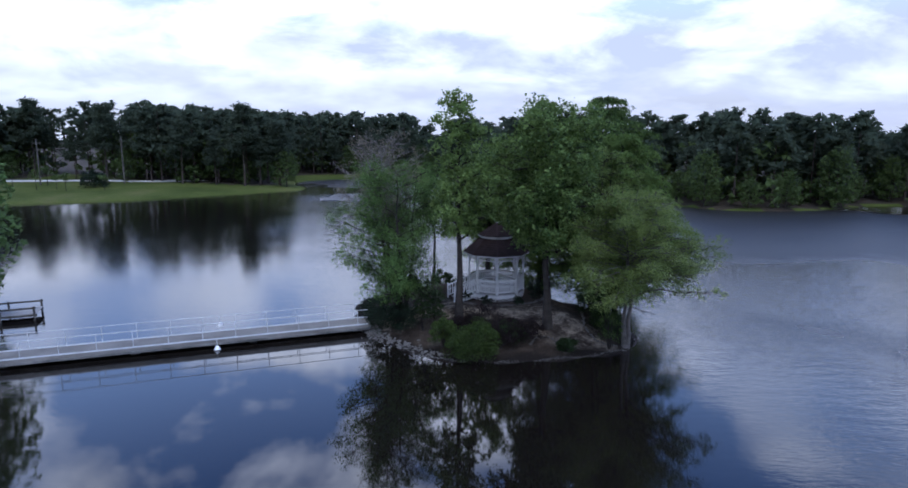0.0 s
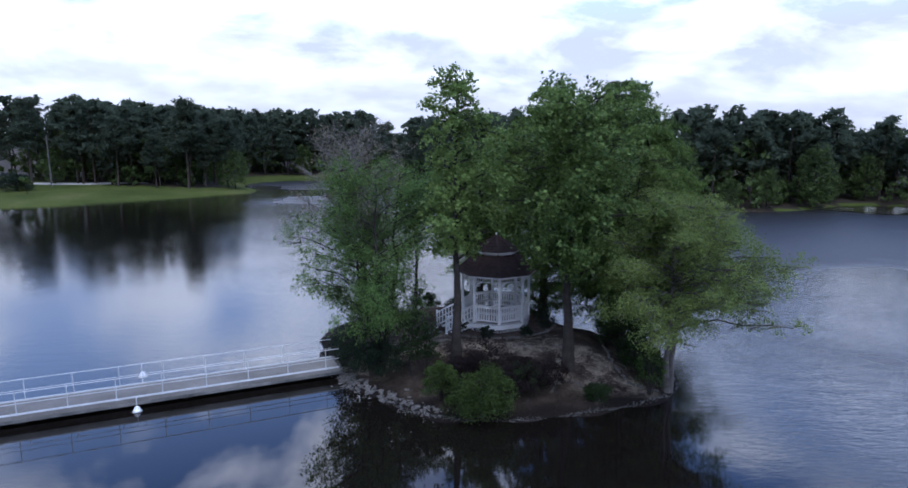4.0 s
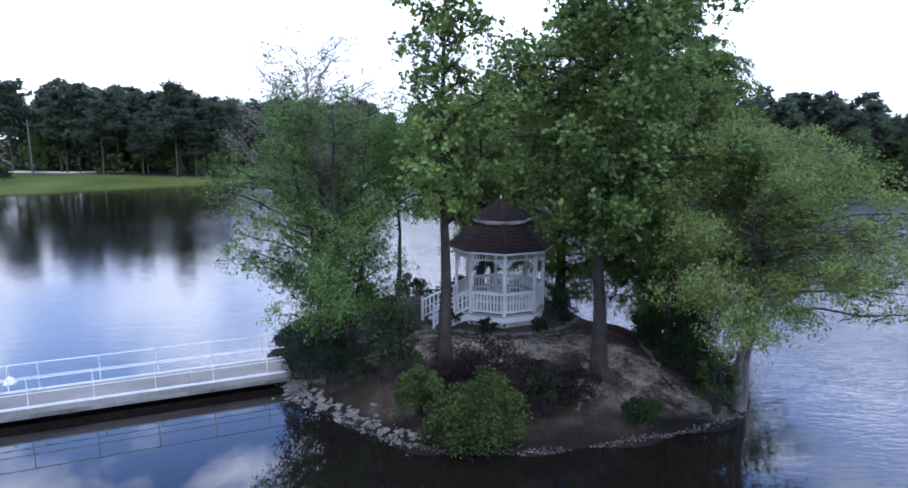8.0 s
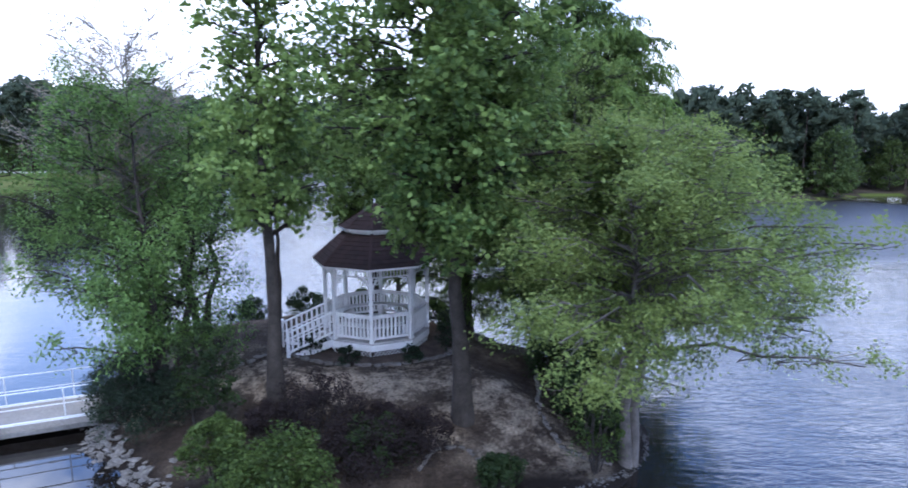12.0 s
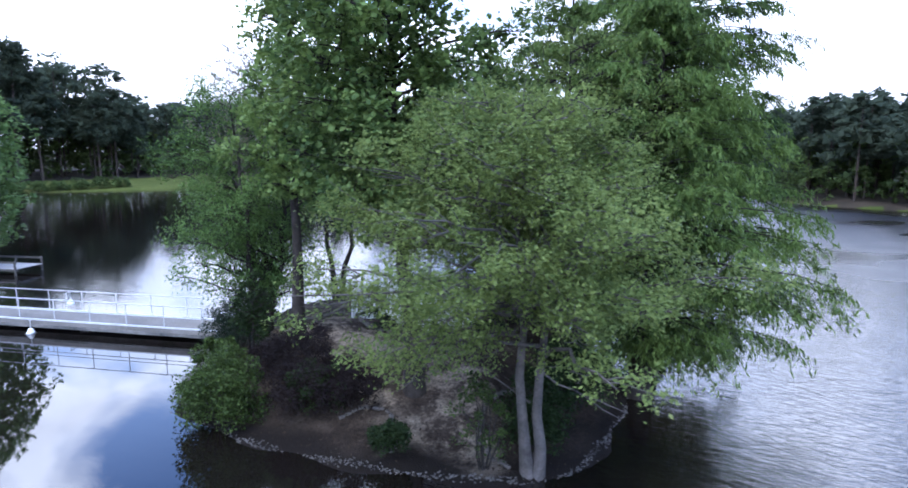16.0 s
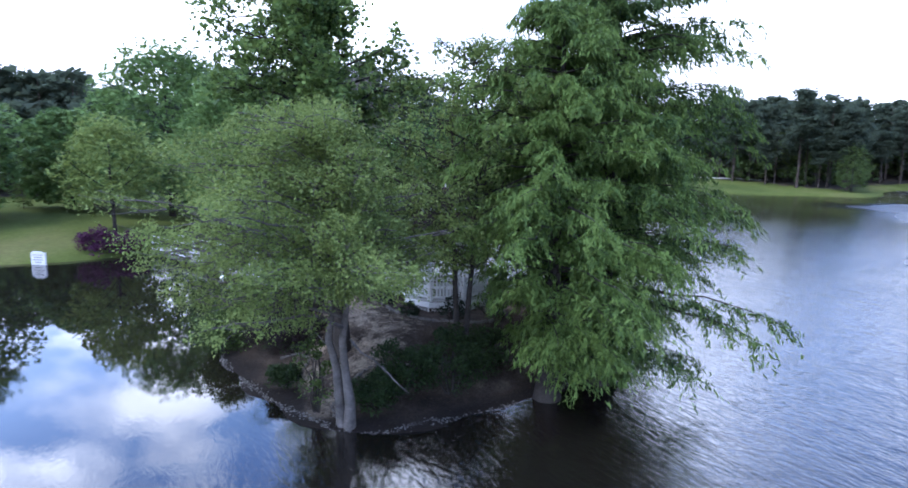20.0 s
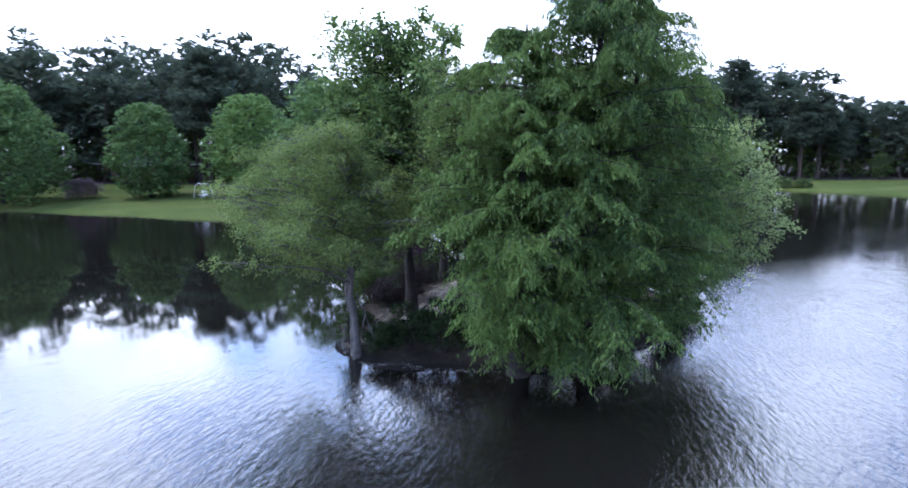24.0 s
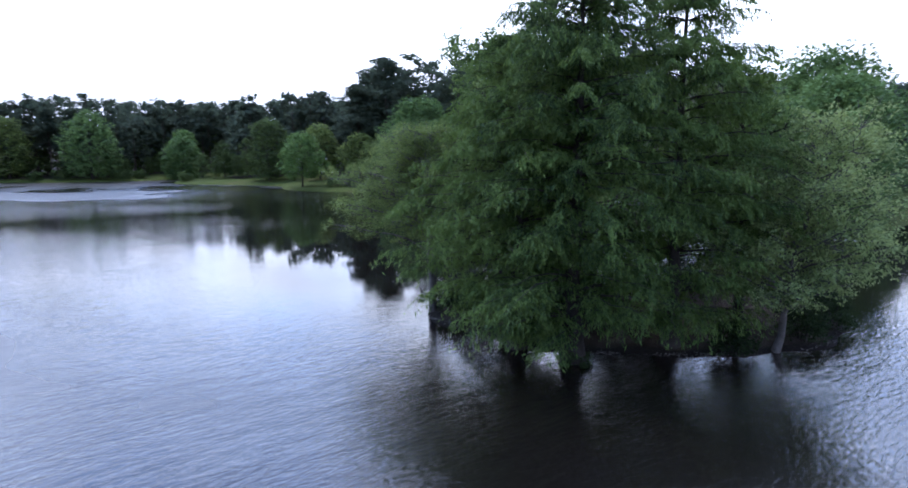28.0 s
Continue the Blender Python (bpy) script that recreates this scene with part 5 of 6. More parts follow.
def edge_points(step):
    """Places along the water's edge with the outward way and the lawn depth."""
    P = np.array(POND, float)
    out = []
    for a, b in zip(P, np.roll(P, -1, 0)):
        d = b[:2] - a[:2]
        L = np.linalg.norm(d)
        nrm = np.array([d[1], -d[0]]) / L
        for k in range(max(1, int(L / step))):
            t = (k + 0.5) / max(1, int(L / step))
            out.append((*(a[:2] + d * t), *nrm, a[2] + (b[2] - a[2]) * t))
    return out




def tall(px, py):
    """How tall the wood stands, by the bank that it stands on."""
    if px < -48 and -12 < py < 38:
        return 0.85 if px < -74 else 0.55
    if px > -12 and py > 60:
        return 0.70
    if py > 95:
        return 0.82
    if px < -60 and py > 30:
        return 1.22
    if -100 < px < -40 and -74 < py < -8:
        return 1.18
    if py < -60:
        return 0.9
    return 1.08


def inner(px, py):
    return -62 < px < -20 and -4 < py < 38


for x, y, nx, ny, lawn in edge_points(4.2):
    o = lawn + rng.uniform(-0.8, 1.6)
    px, py = x + nx * o + rng.normal(0, 0.8), y + ny * o + rng.normal(0, 0.8)
    if dist_pond(px, py) < min(lawn, 3.0) * 0.8 or inner(px, py):
        continue
    east = px > -12 and py > 60
    pine = rng.random() < (0.2 if east else 0.35 if py < -25 else 0.75)
    plant((pines if pine else woods)[rng.integers(4)], px, py, tall(px, py) * rng.uniform(0.8, 1.0) if pine else rng.uniform(0.5, 0.9), rng.uniform(0, 360))
for px, py, s in ((-47, 30, 0.8), (-52, 25, 0.9), (-46, 17, 0.75), (-50, 11, 0.85), (-45, 6, 0.8), (-56, 31, 0.9), (-57, 18, 0.95), (-55, 4, 0.9), (-60, 10, 1.0), (-37, 30, 0.6), (-60, 25, 1.0)):
    plant(woods[rng.integers(4)], px, py, s * 0.62, rng.uniform(0, 360))
rows_far = []
for cx in np.arange(-170, 150, 4.3):
    for cy in np.arange(-160, 215, 4.3):
        px, py = cx + rng.uniform(-1.9, 1.9), cy + rng.uniform(-1.9, 1.9)
        dd = dist_pond(px, py) - lawn_at(px, py)
        if not 2.5 < dd < (46 if px < -20 and py < 36 else 36 if px < -40 and py > 90 else 25) or (inner(px, py) and px > -62) or (px > 60 and py < 60) or (py < -60 and px > 40):
            continue
        east = px > -12 and py > 60
        rows_far.append((px, py, dd > 10, rng.random() < (0.45 if east else 0.5 if py < -25 else 0.8), tall(px, py) * rng.uniform(0.9, 1.06)))
vs, ts = [], Tubes(4)
for px, py, deep, pine, s in rows_far:
    z = float(land_z(np.array([px]), np.array([py]))[0])
    h = (20.0 if pine else 15.0) * s
    c = pine_points(rng, h, 20, 22, 1.35) if pine else wood_points(rng, h, 16, 22, 0.45 if deep else 0.2)
    vs.append(slivers(rng, c + (px, py, z), 1.2 if pine else 1.0, 0.66, 0.8))
    ts.add([(px, py, z - 0.5), (px, py, z + h * 0.9)], 0.2, 0.05, 4)
v = np.concatenate(vs)
wood_root = empty("far_woods", 0, 0, 0, 0, "deep dark pine and broadleaf woods behind the banks", "woods", kind="stuff")
obj("canopy", sliver_mesh("canopy", v), M_LEAF_PINE, wood_root)
obj("trunks", ts.mesh("trunks"), M_BARK_PINE, wood_root)
for root in pines + woods:
    if root.name not in used:
        plant(root, 150, 60, 1, 0)

# understory along the wood's edge
rng = np.random.default_rng(23)
vs = []
for cx in np.arange(-170, 150, 4.6):
    for cy in np.arange(-160, 215, 4.6):
        px, py = cx + rng.uniform(-2, 2), cy + rng.uniform(-2, 2)
        dd = dist_pond(px, py) - lawn_at(px, py)
        if not (-0.6 if lawn_at(px, py) < 3 else 1.0) < dd < (46 if px < -20 and py < 0 else 38 if px < -40 and py > 90 else 27) or inner(px, py) or (px > 60 and py < 60) or (py < -60 and px > 40):
            continue
        h = rng.uniform(2.4, 5.0) if dd < 6 else rng.uniform(6.0, 11.0)
        vs.append(slivers(rng, wood_points(rng, h, 9, 18, 0.1, 0.42) + (px, py, land_at(px, py)), 0.62 if dd < 6 else 1.0, 0.7, 0.8))
v = np.concatenate(vs)
under = obj("undergrowth", sliver_mesh("undergrowth", v), M_LEAF_WOOD)
tagged(under, "tangled green undergrowth below the pines", "undergrowth", kind="stuff")


def lawn_tree(x, y, h, w, label, material=None, low=0.14, clumps=60, per=90, leaf=0.4, name="lawn_tree"):
    z = land_at(x, y)
    root = empty(name, x, y, z - 0.05, rng.uniform(0, 360), label, "tree")
    t = Tubes(8)
    t.add(bent(rng, (0, 0, -0.4), (0, 0, h * 0.8), 7, 0.015), 0.016 * h, 0.03, 8, 0.4)
    c = wood_points(rng, h, clumps, per, low, w / h / 2)
    for k in range(10):
        e = c[rng.integers(len(c))]
        t.add(bent(rng, (0, 0, e[2] * 0.55), e, 4, 0.05), 0.05, 0.015, 4)
    obj("trunk", t.mesh("trunk"), M_BARK, root)
    obj("crown", sliver_mesh("crown", slivers(rng, c, leaf * 1.15, 0.85, 0.9)), material or M_LEAF_LAWN, root)
    return root


lawn_tree(-30.0, 33.6, 12.5, 8.4, "leafy green tree leaning over the water by the dock", M_LEAF_LAWN, 0.10, 120, 150, 0.26)
lawn_tree(-39.5, 29.2, 15.5, 13.5, "large dense dark green oak on the bridge bank", M_LEAF_LAWN, 0.12, 120, 120, 0.34)
lawn_tree(-28.0, 24.6, 8.5, 7.0, "light green tree with a pale trunk near the bridge", M_LEAF_LIGHT, 0.28, 60, 130, 0.2)
lawn_tree(-45.0, 21.0, 9.5, 9.0, "large dark green shade tree behind the bridge", M_LEAF_LAWN, 0.12, 100, 100, 0.36)
lawn_tree(-36.0, 12.5, 14.0, 11.0, "dense round dark green shade tree on the bank", M_LEAF_LAWN, 0.1, 100, 100, 0.34)
lawn_tree(-46.0, -16.0, 12.5, 9.0, "dense egg-shaped green tree on the lawn", M_LEAF_LAWN, 0.06, 100, 100, 0.36)
lawn_tree(-50.0, -3.5, 13.5, 11.0, "broad light green tree on the lawn", M_LEAF_ELM, 0.12, 95, 100, 0.36)
lawn_tree(-38.5, -31.0, 15.0, 14.5, "large round green tree with foliage to the ground", M_LEAF_LAWN, 0.06, 120, 110, 0.38)
lawn_tree(-37.5, -47.5, 9.0, 8.0, "small round light green tree on the shore lawn", M_LEAF_LIGHT, 0.22, 60, 110, 0.3)
lawn_tree(-26.0, -48.5, 9.5, 7.5, "small round green tree at the water's edge", M_LEAF_ELM, 0.2, 60, 110, 0.3)
lawn_tree(-24.0, -104.0, 11.0, 7.0, "cone-shaped pale green tree on the far shore", M_LEAF_ELM, 0.1, 60, 80, 0.4)

lawn_tree(9.5, -115.0, 13.5, 8.5, "tall pale green tree on the southern shore", M_LEAF_LIGHT, 0.1, 70, 80, 0.4)
lawn_tree(-4.5, -105.0, 15.0, 11.0, "broad green tree on the southern shore", M_LEAF_LAWN, 0.08, 80, 80, 0.42)
lawn_tree(-21.5, -97.5, 10.5, 9.0, "round green tree at the inlet's edge", M_LEAF_LAWN, 0.08, 70, 80, 0.4)
lawn_tree(-29.5, -69.5, 12.5, 9.5, "dark rounded green tree beside the inlet", M_LEAF_WOOD, 0.08, 70, 80, 0.4)
lawn_tree(-36.0, -60.0, 11.0, 8.0, "light green tree behind the inlet's lawn", M_LEAF_LIGHT, 0.12, 60, 80, 0.4)
for bx, by, r in ((13.5, -113.8, 2.0), (5.5, -110.0, 1.7), (0.5, -107.3, 2.2), (-9.5, -102.0, 2.4), (-13.5, -102.5, 1.8), (-17.5, -83.5, 1.6), (-30.0, -43.5, 2.0), (-31.5, -42.0, 1.8)):
    shrub("shore_shrub", rng, bx, by, land_at(bx, by), r, r * 0.8, r * 0.95, 1100, 0.3, M_LEAF_WOOD, "low dark green shrub at the edge of the southern shore", 12, group="southern shore shrubs")

# bushes on the banks
for bx, by, r, h in ((-22.9, 23.6, 1.5, 1.2), (-22.6, 25.4, 1.3, 1.1)):
    shrub("loropetalum_bush", rng, bx, by, land_at(bx, by), r, r, h, 1800, 0.16, M_LEAF_LORO, "clipped dark purple bush at the bridge end", 14, group="purple bushes")
bx, by = -70, 120
shrub("round_bush", rng, bx, by, land_at(bx, by), 2.4, 2.4, 3.2, 3000, 0.3, M_LEAF_JUNIPER, "round dark bush alone on the far lawn", 22)
for k in range(9):
    bx, by = -93 - 2.2 * k * 0.4, 84 - 3.1 * k
    shrub("lawn_shrub", rng, bx - 3.5, by, land_at(bx - 3.5, by), 1.6, 1.6, rng.uniform(1.4, 2.0), 900, 0.3, M_LEAF_WOOD, "low rounded green shrub on the far bank", 12, group="far bank shrubs")
bx, by = -44.5, -25.0
shrub("azalea_bush", rng, bx, by, land_at(bx, by), 2.2, 2.0, 2.6, 2600, 0.24, M_LEAF_AZALEA, "pink-flowered azalea bush on the lawn", 18)


# ---------------------------------------------------------------- dock, sign and drive
def dock(x, y, rz):
    root = empty("dock", x, y, -0.15, rz, "small weathered wooden dock with a low rail", "dock")
    for k in range(18):
        bm = bmesh.new()
        box(bm, k * 0.2, -0.9, 0.52, k * 0.2 + 0.185, 0.9, 0.56)
        part("plank", bm, M_FLOOR, root)
    for sy in (-0.8, 0.8):
        bm = bmesh.new(); box(bm, 0, sy - 0.04, 0.38, 3.6, sy + 0.04, 0.518); part("joist", bm, M_WOOD, root)
    for px in (0.1, 1.8, 3.5):
        for sy in (-0.92, 0.92):
            bm = bmesh.new(); rod(bm, (px, sy, -1.3), (px, sy, 1.0), 0.06); part("pile", bm, M_WOOD, root)
    for sy in (-0.92, 0.92):
        bm = bmesh.new(); box(bm, 0, sy - 0.02, 0.85, 3.6, sy + 0.02, 0.95); part("dock_rail", bm, M_WOOD, root)
    return root


dock(-28.4, 34.6, 22)


def swim_sign(x, y):
    z = land_at(x, y)
    root = empty("notice_board", x, y, min(z, 0.2), 52, "white painted notice board with faded lines of writing", "sign")
    for sx in (-0.42, 0.42):
        bm = bmesh.new(); box(bm, sx - 0.05, -0.05, -0.9, sx + 0.05, 0.05, 0.9); part("post", bm, M_WHITE, root)
    bm = bmesh.new(); box(bm, -0.5, -0.085, 0.15, 0.5, -0.052, 0.88); soften(bm, 0.01); board = part("board", bm, M_WHITE, root)
    bm = bmesh.new(); box(bm, -0.34, -0.085, 0.88, 0.34, -0.052, 0.98); soften(bm, 0.03); part("board_cap", bm, M_WHITE, root)
    for k in range(4):
        bm = bmesh.new(); w = (0.36, 0.3, 0.38, 0.24)[k]; box(bm, -w, -0.092, 0.74 - k * 0.15, w, -0.0865, 0.78 - k * 0.15); part("writing_line", bm, M_CONCRETE_DARK, board)
    return root


swim_sign(-20.9, 20.6)

def house(x, y, rz, w, dp, h, roof_h, wall, label):
    z = land_at(x, y)
    root = empty("house", x, y, z - 0.1, rz, label, "house")
    bm = bmesh.new(); box(bm, -w / 2, -dp / 2, -0.5, w / 2, dp / 2, h); part("wall", bm, wall, root)
    bm = bmesh.new()
    e = 0.6
    a = [Vector((sx * (w / 2 + e), sy * (dp / 2 + e), h)) for sx, sy in ((-1, -1), (1, -1), (1, 1), (-1, 1))]
    r0, r1 = Vector((-w / 2 + dp * 0.2, 0, h + roof_h)), Vector((w / 2 - dp * 0.2, 0, h + roof_h))
    v = [bm.verts.new(p) for p in a + [r0, r1]]
    for f in ((0, 1, 5, 4), (1, 2, 5), (2, 3, 4, 5), (3, 0, 4), (3, 2, 1, 0)):
        bm.faces.new([v[i] for i in f])
    bmesh.ops.recalc_face_normals(bm, faces=bm.faces[:])
    part("roof", bm, M_ROOF, root)
    bm = bmesh.new()
    for p, q in ((0, 1), (1, 2), (2, 3), (3, 0)):
        beam(bm, a[p] - Vector((0, 0, 0.1)), a[q] - Vector((0, 0, 0.1)), 0.06, 0.24)
    part("eave_board", bm, M_WHITE, root)
    n = int(w / 3.2)
    for sy in (-1, 1):
        for k in range(n):
            cx = -w / 2 + (k + 0.5) * w / n
            bm = bmesh.new(); box(bm, cx - 0.62, sy * (dp / 2) - 0.05, 0.8, cx + 0.62, sy * (dp / 2) + 0.05, 2.2); win = part("window", bm, M_WHITE, root)
            bm = bmesh.new(); box(bm, cx - 0.54, sy * (dp / 2 + 0.012) - 0.05, 0.88, cx + 0.54, sy * (dp / 2 + 0.012) + 0.05, 2.12); part("pane", bm, M_DARK, win)
    bm = bmesh.new(); box(bm, -w * 0.2, -0.4, h + roof_h * 0.5, -w * 0.2 + 0.9, 0.4, h + roof_h + 0.9); part("chimney", bm, M_BRICK, root)
    return root


house(-72, -36, 62, 20, 9, 3.0, 2.6, M_BRICK, "long low brown brick house behind the trees")
house(-49, -83, 40, 15, 10, 3.2, 3.4, M_WHITE, "pale house with a grey hipped roof behind the trees")


def utility_pole(x, y, h, label):
    root = empty("utility_pole", x, y, land_at(x, y), rng.uniform(0, 360), label, "pole", "utility poles")
    bm = bmesh.new(); rod(bm, (0, 0, -0.5), (0, 0, h), 0.15, 0.10, 10); part("pole", bm, M_WOOD, root)
    bm = bmesh.new(); box(bm, -0.9, -0.05, h - 0.9, 0.9, 0.05, h - 0.78); part("crossarm", bm, M_WOOD, root)


utility_pole(-68, 127, 9.5, "bare wooden utility pole on the far lawn")
utility_pole(-82, 122, 9.0, "grey wooden utility pole by the drive")


def swing(x, y, rz):
    root = empty("garden_swing", x, y, land_at(x, y), rz, "white metal garden swing seat in an arched frame", "swing")
    bm = bmesh.new()
    for sx in (-1.0, 1.0):
        prev = None
        for i in range(9):
            a = math.pi * i / 8
            p = Vector((sx, -0.7 * math.cos(a), 0.15 + 1.9 * math.sin(a) ** 0.6))
            if prev is not None:
                rod(bm, prev, p, 0.035, None, 6)
            prev = p
    rod(bm, (-1.0, 0, 2.03), (1.0, 0, 2.03), 0.035, None, 6)
    part("frame", bm, M_RAIL, root)
    bm = bmesh.new(); box(bm, -0.8, -0.25, 0.5, 0.8, 0.25, 0.56); soften(bm, 0.02); part("seat", bm, M_WHITE, root)
    bm = bmesh.new(); box(bm, -0.8, 0.23, 0.6, 0.8, 0.28, 1.1); soften(bm, 0.02); part("backrest", bm, M_WHITE, root)


swing(-44.5, -7.5, 60)
for px, py in ((-72, 114), (-75, 116), (-77.5, 114), (-80, 121), (-84, 117), (-66, 116)):
    s = rng.uniform(0.9, 1.3)
    young = empty("young_tree", px, py, land_at(px, py), rng.uniform(0, 360), "young staked tree on the far lawn", "tree", "young trees")
    tt = Tubes(6); tt.add(bent(rng, (0, 0, -0.2), (0, 0, 2.4 * s), 5, 0.02), 0.06, 0.02, 6)
    obj("trunk", tt.mesh("trunk"), M_BARK, young)
    obj("crown", leaf_mesh("crown", rng, np.concatenate([blob(rng, (rng.normal(0, 0.3), rng.normal(0, 0.3), 2.3 * s + rng.normal(0, 0.3)), 0.6, 60) for _ in range(5)]), size=0.25, width=0.6), M_LEAF_WOOD, young)

# gravel drive behind the far lawn
line = np.array([(-112, 124), (-96, 126), (-80, 130), (-64, 132), (-54, 138)], float)
seg = np.concatenate([np.linspace(a, b, 12)[:-1] for a, b in zip(line, line[1:])])
tan = np.gradient(seg, axis=0); tan /= np.linalg.norm(tan, axis=1)[:, None]
nrm = np.stack([-tan[:, 1], tan[:, 0]], -1)
L, R = seg + nrm * 1.8, seg - nrm * 1.8
vv = np.concatenate([np.c_[L, land_z(L[:, 0], L[:, 1]) + 0.07], np.c_[R, land_z(R[:, 0], R[:, 1]) + 0.07]])
n = len(seg)
drive = obj("road", mesh_np("road", vv, [(i, i + 1, n + i + 1, n + i) for i in range(n - 1)], True), M_ROAD)
tagged(drive, "pale gravel drive behind the lawn", "road", kind="structure")


# ---------------------------------------------------------------- stones of the island
def stone_mesh(rng, name):
    bm = bmesh.new()
    bmesh.ops.create_icosphere(bm, subdivisions=1, radius=1.0)
    for v in bm.verts:
        v.co = Vector((v.co.x * 1.0, v.co.y * 0.8, v.co.z * 0.55)) * rng.uniform(0.6, 1.25)
    me = bpy.data.meshes.new(name)
    bm.to_mesh(me); bm.free()
    me.materials.append(M_ROCK)
    return me


rng = np.random.default_rng(5)
STONES = [stone_mesh(rng, "stone") for _ in range(10)]
riprap = empty("riprap_bank", 0, 0, 0, 0, "loose pale grey stones heaped along the island shore", "stones", kind="stuff")
seg = [(-5.2, 33.3), (-4.3, 31.5), (-2.4, 29.7), (-0.5, 28.3)]
for k in range(280):
    t = rng.random() ** 1.15 * 2.95
    i = int(t); a, b = np.array(seg[i]), np.array(seg[i + 1])
    p = a + (b - a) * (t - i)
    d = b - a; nn = np.array([d[1], -d[0]]) / np.linalg.norm(d)
    p = p - nn * rng.normal(0.22, 0.26)
    s = rng.uniform(0.045, 0.13) * (1.15 if t < 2 else 0.9)
    ob = new("stone", STONES[k % 10]); ob.parent = riprap
    ob.matrix_basis = pose(p[0], p[1], max(on_isle(p[0], p[1]), -0.08) + s * 0.2, rng.uniform(-20, 20), rng.uniform(-20, 20), rng.uniform(0, 360)) @ Matrix.Diagonal((s * rng.uniform(0.9, 1.5), s, s * 0.75, 1))

# small shore cobbles all round, joined
vb, fb, n0 = [], [], 0
base = STONES[0]
bv = np.array([v.co for v in base.vertices]); bf = np.array([p.vertices[:] for p in base.polygons])
per = np.linalg.norm(np.roll(ISLE, -1, 0) - ISLE, axis=1); cum = np.cumsum(per)
for k in range(3400):
    u = rng.random() * cum[-1]; i = int(np.searchsorted(cum, u)); f = (u - (cum[i] - per[i])) / per[i]
    a, b = ISLE[i], ISLE[(i + 1) % len(ISLE)]
    p = a + (b - a) * f
    d = b - a; nn = np.array([-d[1], d[0]]) / np.linalg.norm(d)
    p = p + nn * rng.normal(0.05, 0.06)
    if p[1] > 41 and rng.random() < 0.7:
        continue
    s = rng.uniform(0.012, 0.042); q = rng.random() * 6.283
    rot = np.array([[math.cos(q), -math.sin(q), 0], [math.sin(q), math.cos(q), 0], [0, 0, 1]])
    vb.append(bv @ rot.T * s + (p[0], p[1], max(on_isle(p[0], p[1]), -0.03) + 0.2 * s)); fb.append(bf + n0); n0 += len(bv)
cob = obj("shore_pebbles", mesh_np("shore_pebbles", np.concatenate(vb), np.concatenate(fb)), M_ROCK)
tagged(cob, "band of small pale pebbles at the waterline", "stones", kind="stuff")

# stone edging: round the gazebo bed and down both sides of the worn path
def edging(name, pts, label, size=0.2):
    root = empty(name, 0, 0, 0, 0, label, "edging")
    pts = np.array(pts, float)
    L = np.linalg.norm(np.diff(pts, axis=0), axis=1); cum = np.r_[0, np.cumsum(L)]
    k = int(cum[-1] / (size * 1.38))
    for i in range(k):
        u = (i + 0.5) / k * cum[-1]
        x, y = np.interp(u, cum, pts[:, 0]), np.interp(u, cum, pts[:, 1])
        x2, y2 = np.interp(u + 0.1, cum, pts[:, 0]), np.interp(u + 0.1, cum, pts[:, 1])
        ob = new("edging_stone", EDGE[i % len(EDGE)]); ob.parent = root
        ob.matrix_basis = pose(x + rng.normal(0, 0.03), y + rng.normal(0, 0.03), on_isle(x, y) + 0.02, rng.uniform(-9, 9), rng.uniform(-9, 9), math.degrees(math.atan2(y2 - y, x2 - x)) + rng.normal(0, 9)) @ Matrix.Diagonal((size * rng.uniform(0.75, 1.1), size * rng.uniform(0.8, 1.2), size * rng.uniform(0.6, 0.95), 1))
    return root


EDGE = []
for k in range(6):
    bm = bmesh.new()
    box(bm, -0.74, -0.36, -0.5, 0.74, 0.36, 0.34)
    bmesh.ops.bevel(bm, geom=bm.edges[:], offset=0.12, segments=1, affect="EDGES")
    for v in bm.verts:
        v.co += Vector(rng.normal(0, 0.04, 3))
    me = bpy.data.meshes.new("edging_stone"); bm.to_mesh(me); bm.free(); me.materials.append(M_EDGE)
    EDGE.append(me)
ring = [(GAZ[0] + 2.9 * math.cos(a), GAZ[1] + 2.3 * math.sin(a)) for a in np.linspace(radians(-150), radians(12), 40)]
edging("bed_edging", ring, "curved low stone edging round the gazebo bed")
edging("path_edging", [(7.6, 35.2), (7.3, 33.6), (6.98, 32.1), (7.02, 31.1), (7.3, 30.45), (7.8, 30.1), (8.3, 29.95)], "line of pale stones along the worn path", 0.13)
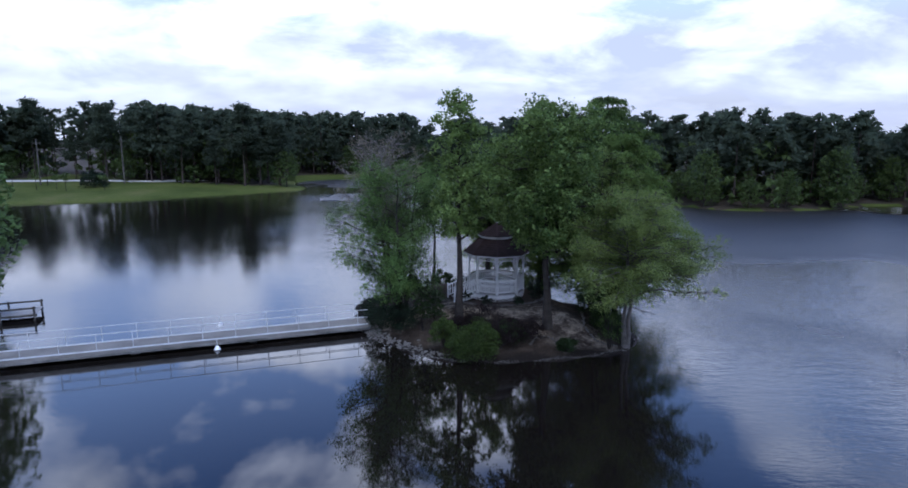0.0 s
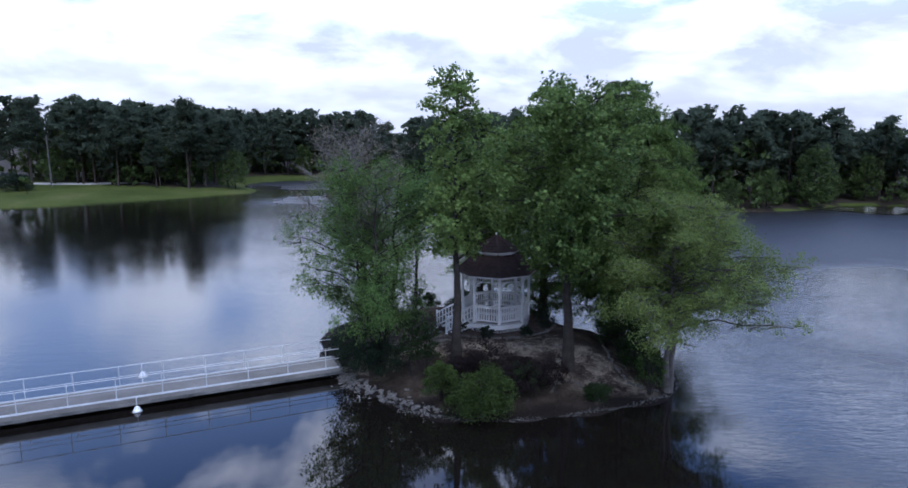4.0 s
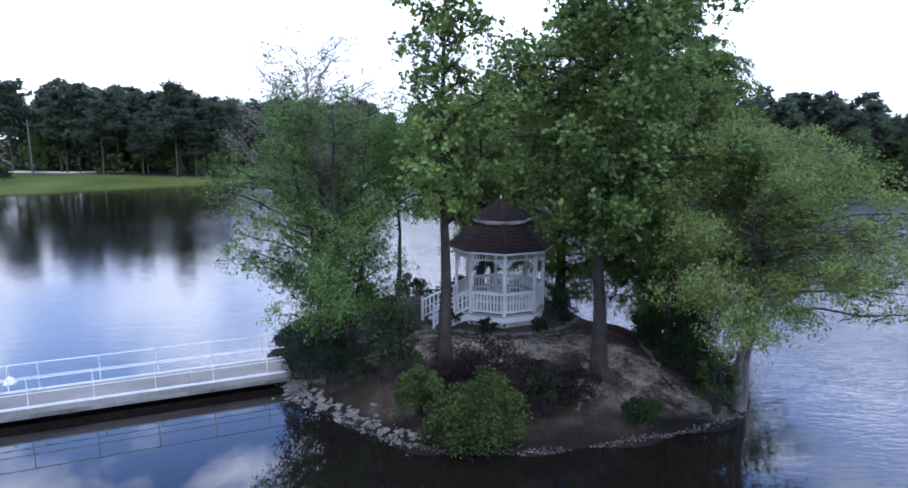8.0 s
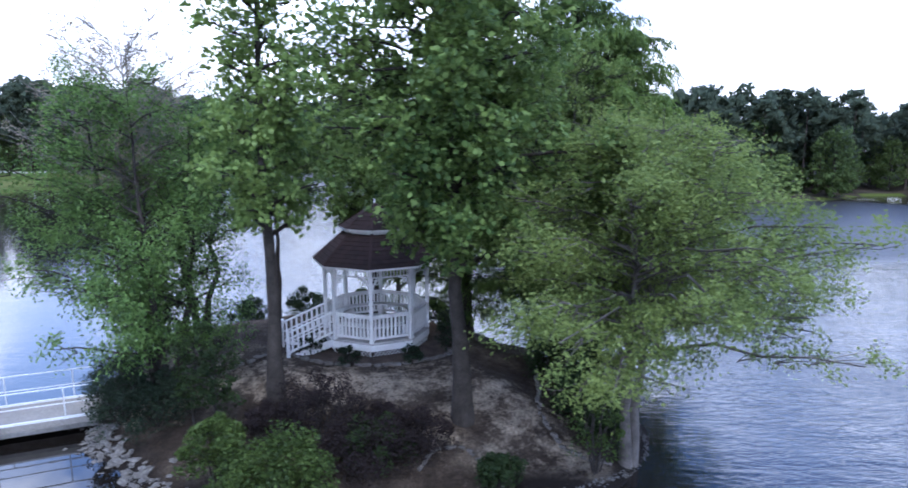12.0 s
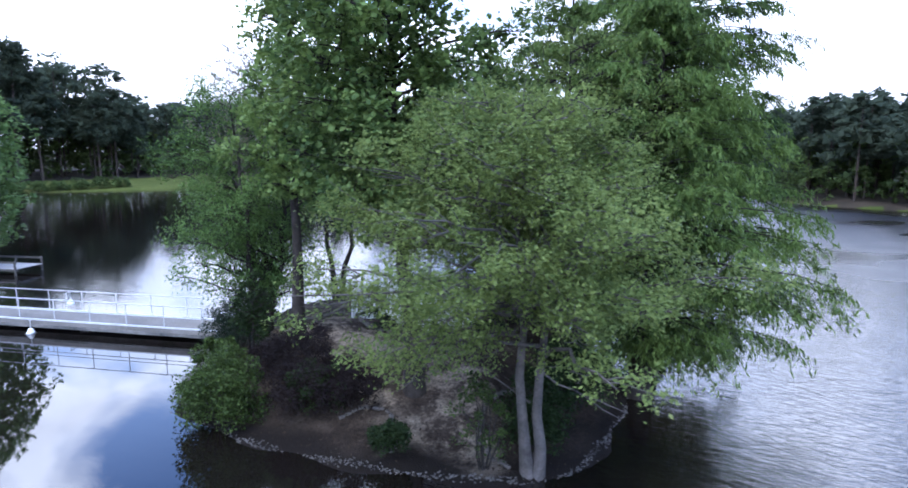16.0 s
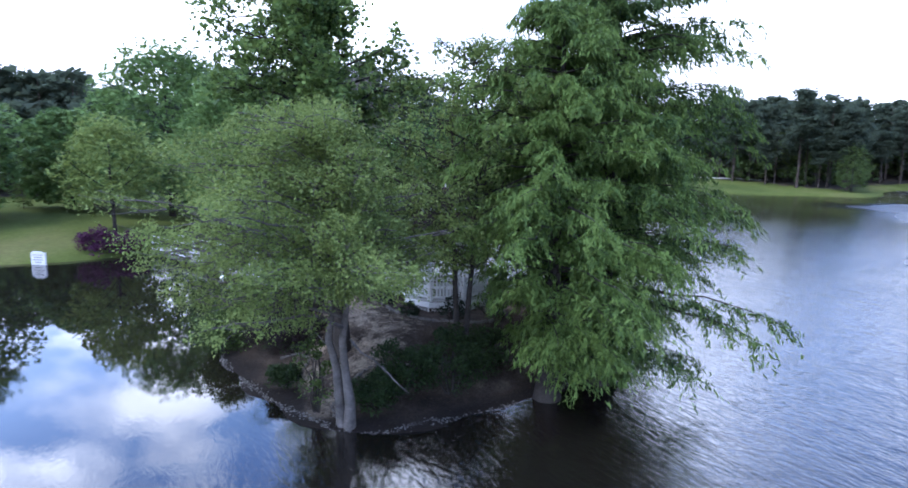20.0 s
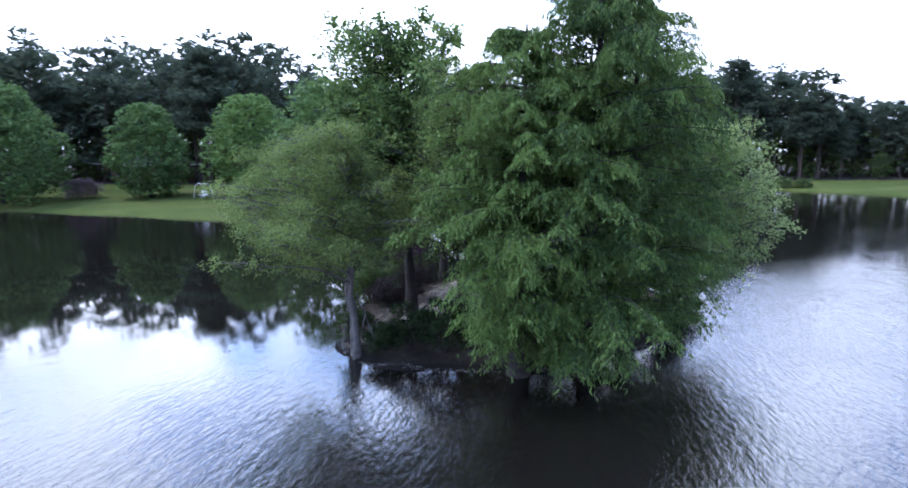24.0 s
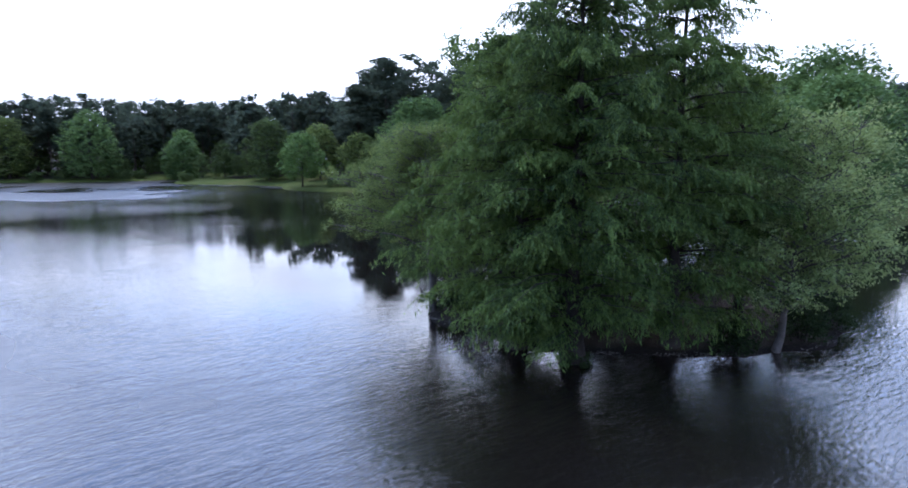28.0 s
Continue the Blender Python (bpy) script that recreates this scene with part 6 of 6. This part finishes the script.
edging("path_edging", [(3.8, 29.6), (4.2, 30.1), (4.8, 30.25), (5.45, 29.85), (5.75, 29.2)], "curved pale stone edging by the shore", 0.12)
edging("path_edging", [(-0.3, 34.9), (-1.2, 34.4), (-2.0, 33.9), (-3.0, 33.4)], "low stones along the path to the bridge", 0.18)

# mulch bed inside the ring
a = np.linspace(0, 2 * np.pi, 49)[:-1]
rr = np.linspace(0.2, 1.0, 7)
bx = GAZ[0] + np.outer(rr, np.cos(a)) * 2.8; by = GAZ[1] + np.outer(rr, np.sin(a)) * 2.2
bz = isle_z(bx, by) + 0.035
idx = np.arange(bx.size).reshape(bx.shape)
q = np.stack([idx[:-1], np.roll(idx, -1, 1)[:-1], np.roll(idx, -1, 1)[1:], idx[1:]], -1).reshape(-1, 4)
bed = obj("mulch_bed", mesh_np("mulch_bed", np.stack([bx, by, bz], -1).reshape(-1, 3), q, True), M_MULCH)
tagged(bed, "dark mulched planting bed round the gazebo", "bed", kind="structure")
for ang, r, s in ((-150, 2.3, 0.45), (-110, 2.25, 0.35), (-60, 2.3, 0.32), (-20, 2.4, 0.5), (15, 2.5, 0.55), (150, 2.3, 0.75), (120, 2.4, 0.6)):
    px, py = GAZ[0] + r * math.cos(radians(ang)), GAZ[1] + r * math.sin(radians(ang))
    shrub("bed_plant", rng, px, py, on_isle(px, py), s, s, s * 1.6, 500, 0.09, M_LEAF_JUNIPER, "small dark green plant in the gazebo bed", 9, group="bed plants")
# fallen litter scattered over the earth
n = 9000
x, y = rng.uniform(-6, 10, n), rng.uniform(28, 43.5, n)
inside = signed_distance(x, y, ISLE) < -0.25
x, y = x[inside], y[inside]
c = np.stack([x, y, isle_z(x, y) + 0.012], -1)
lit = obj("leaf_litter", leaf_mesh("leaf_litter", rng, c, size=0.07, width=0.5, up=2.0, fold=0.1), plain("litter_brown", (0.02, 0.014, 0.009), (0.055, 0.04, 0.025), 1.0, 0.9, 0.1, 0.002, 20, 0.0, 0.4))
tagged(lit, "fallen brown leaves strewn over the earth", "litter", kind="stuff")
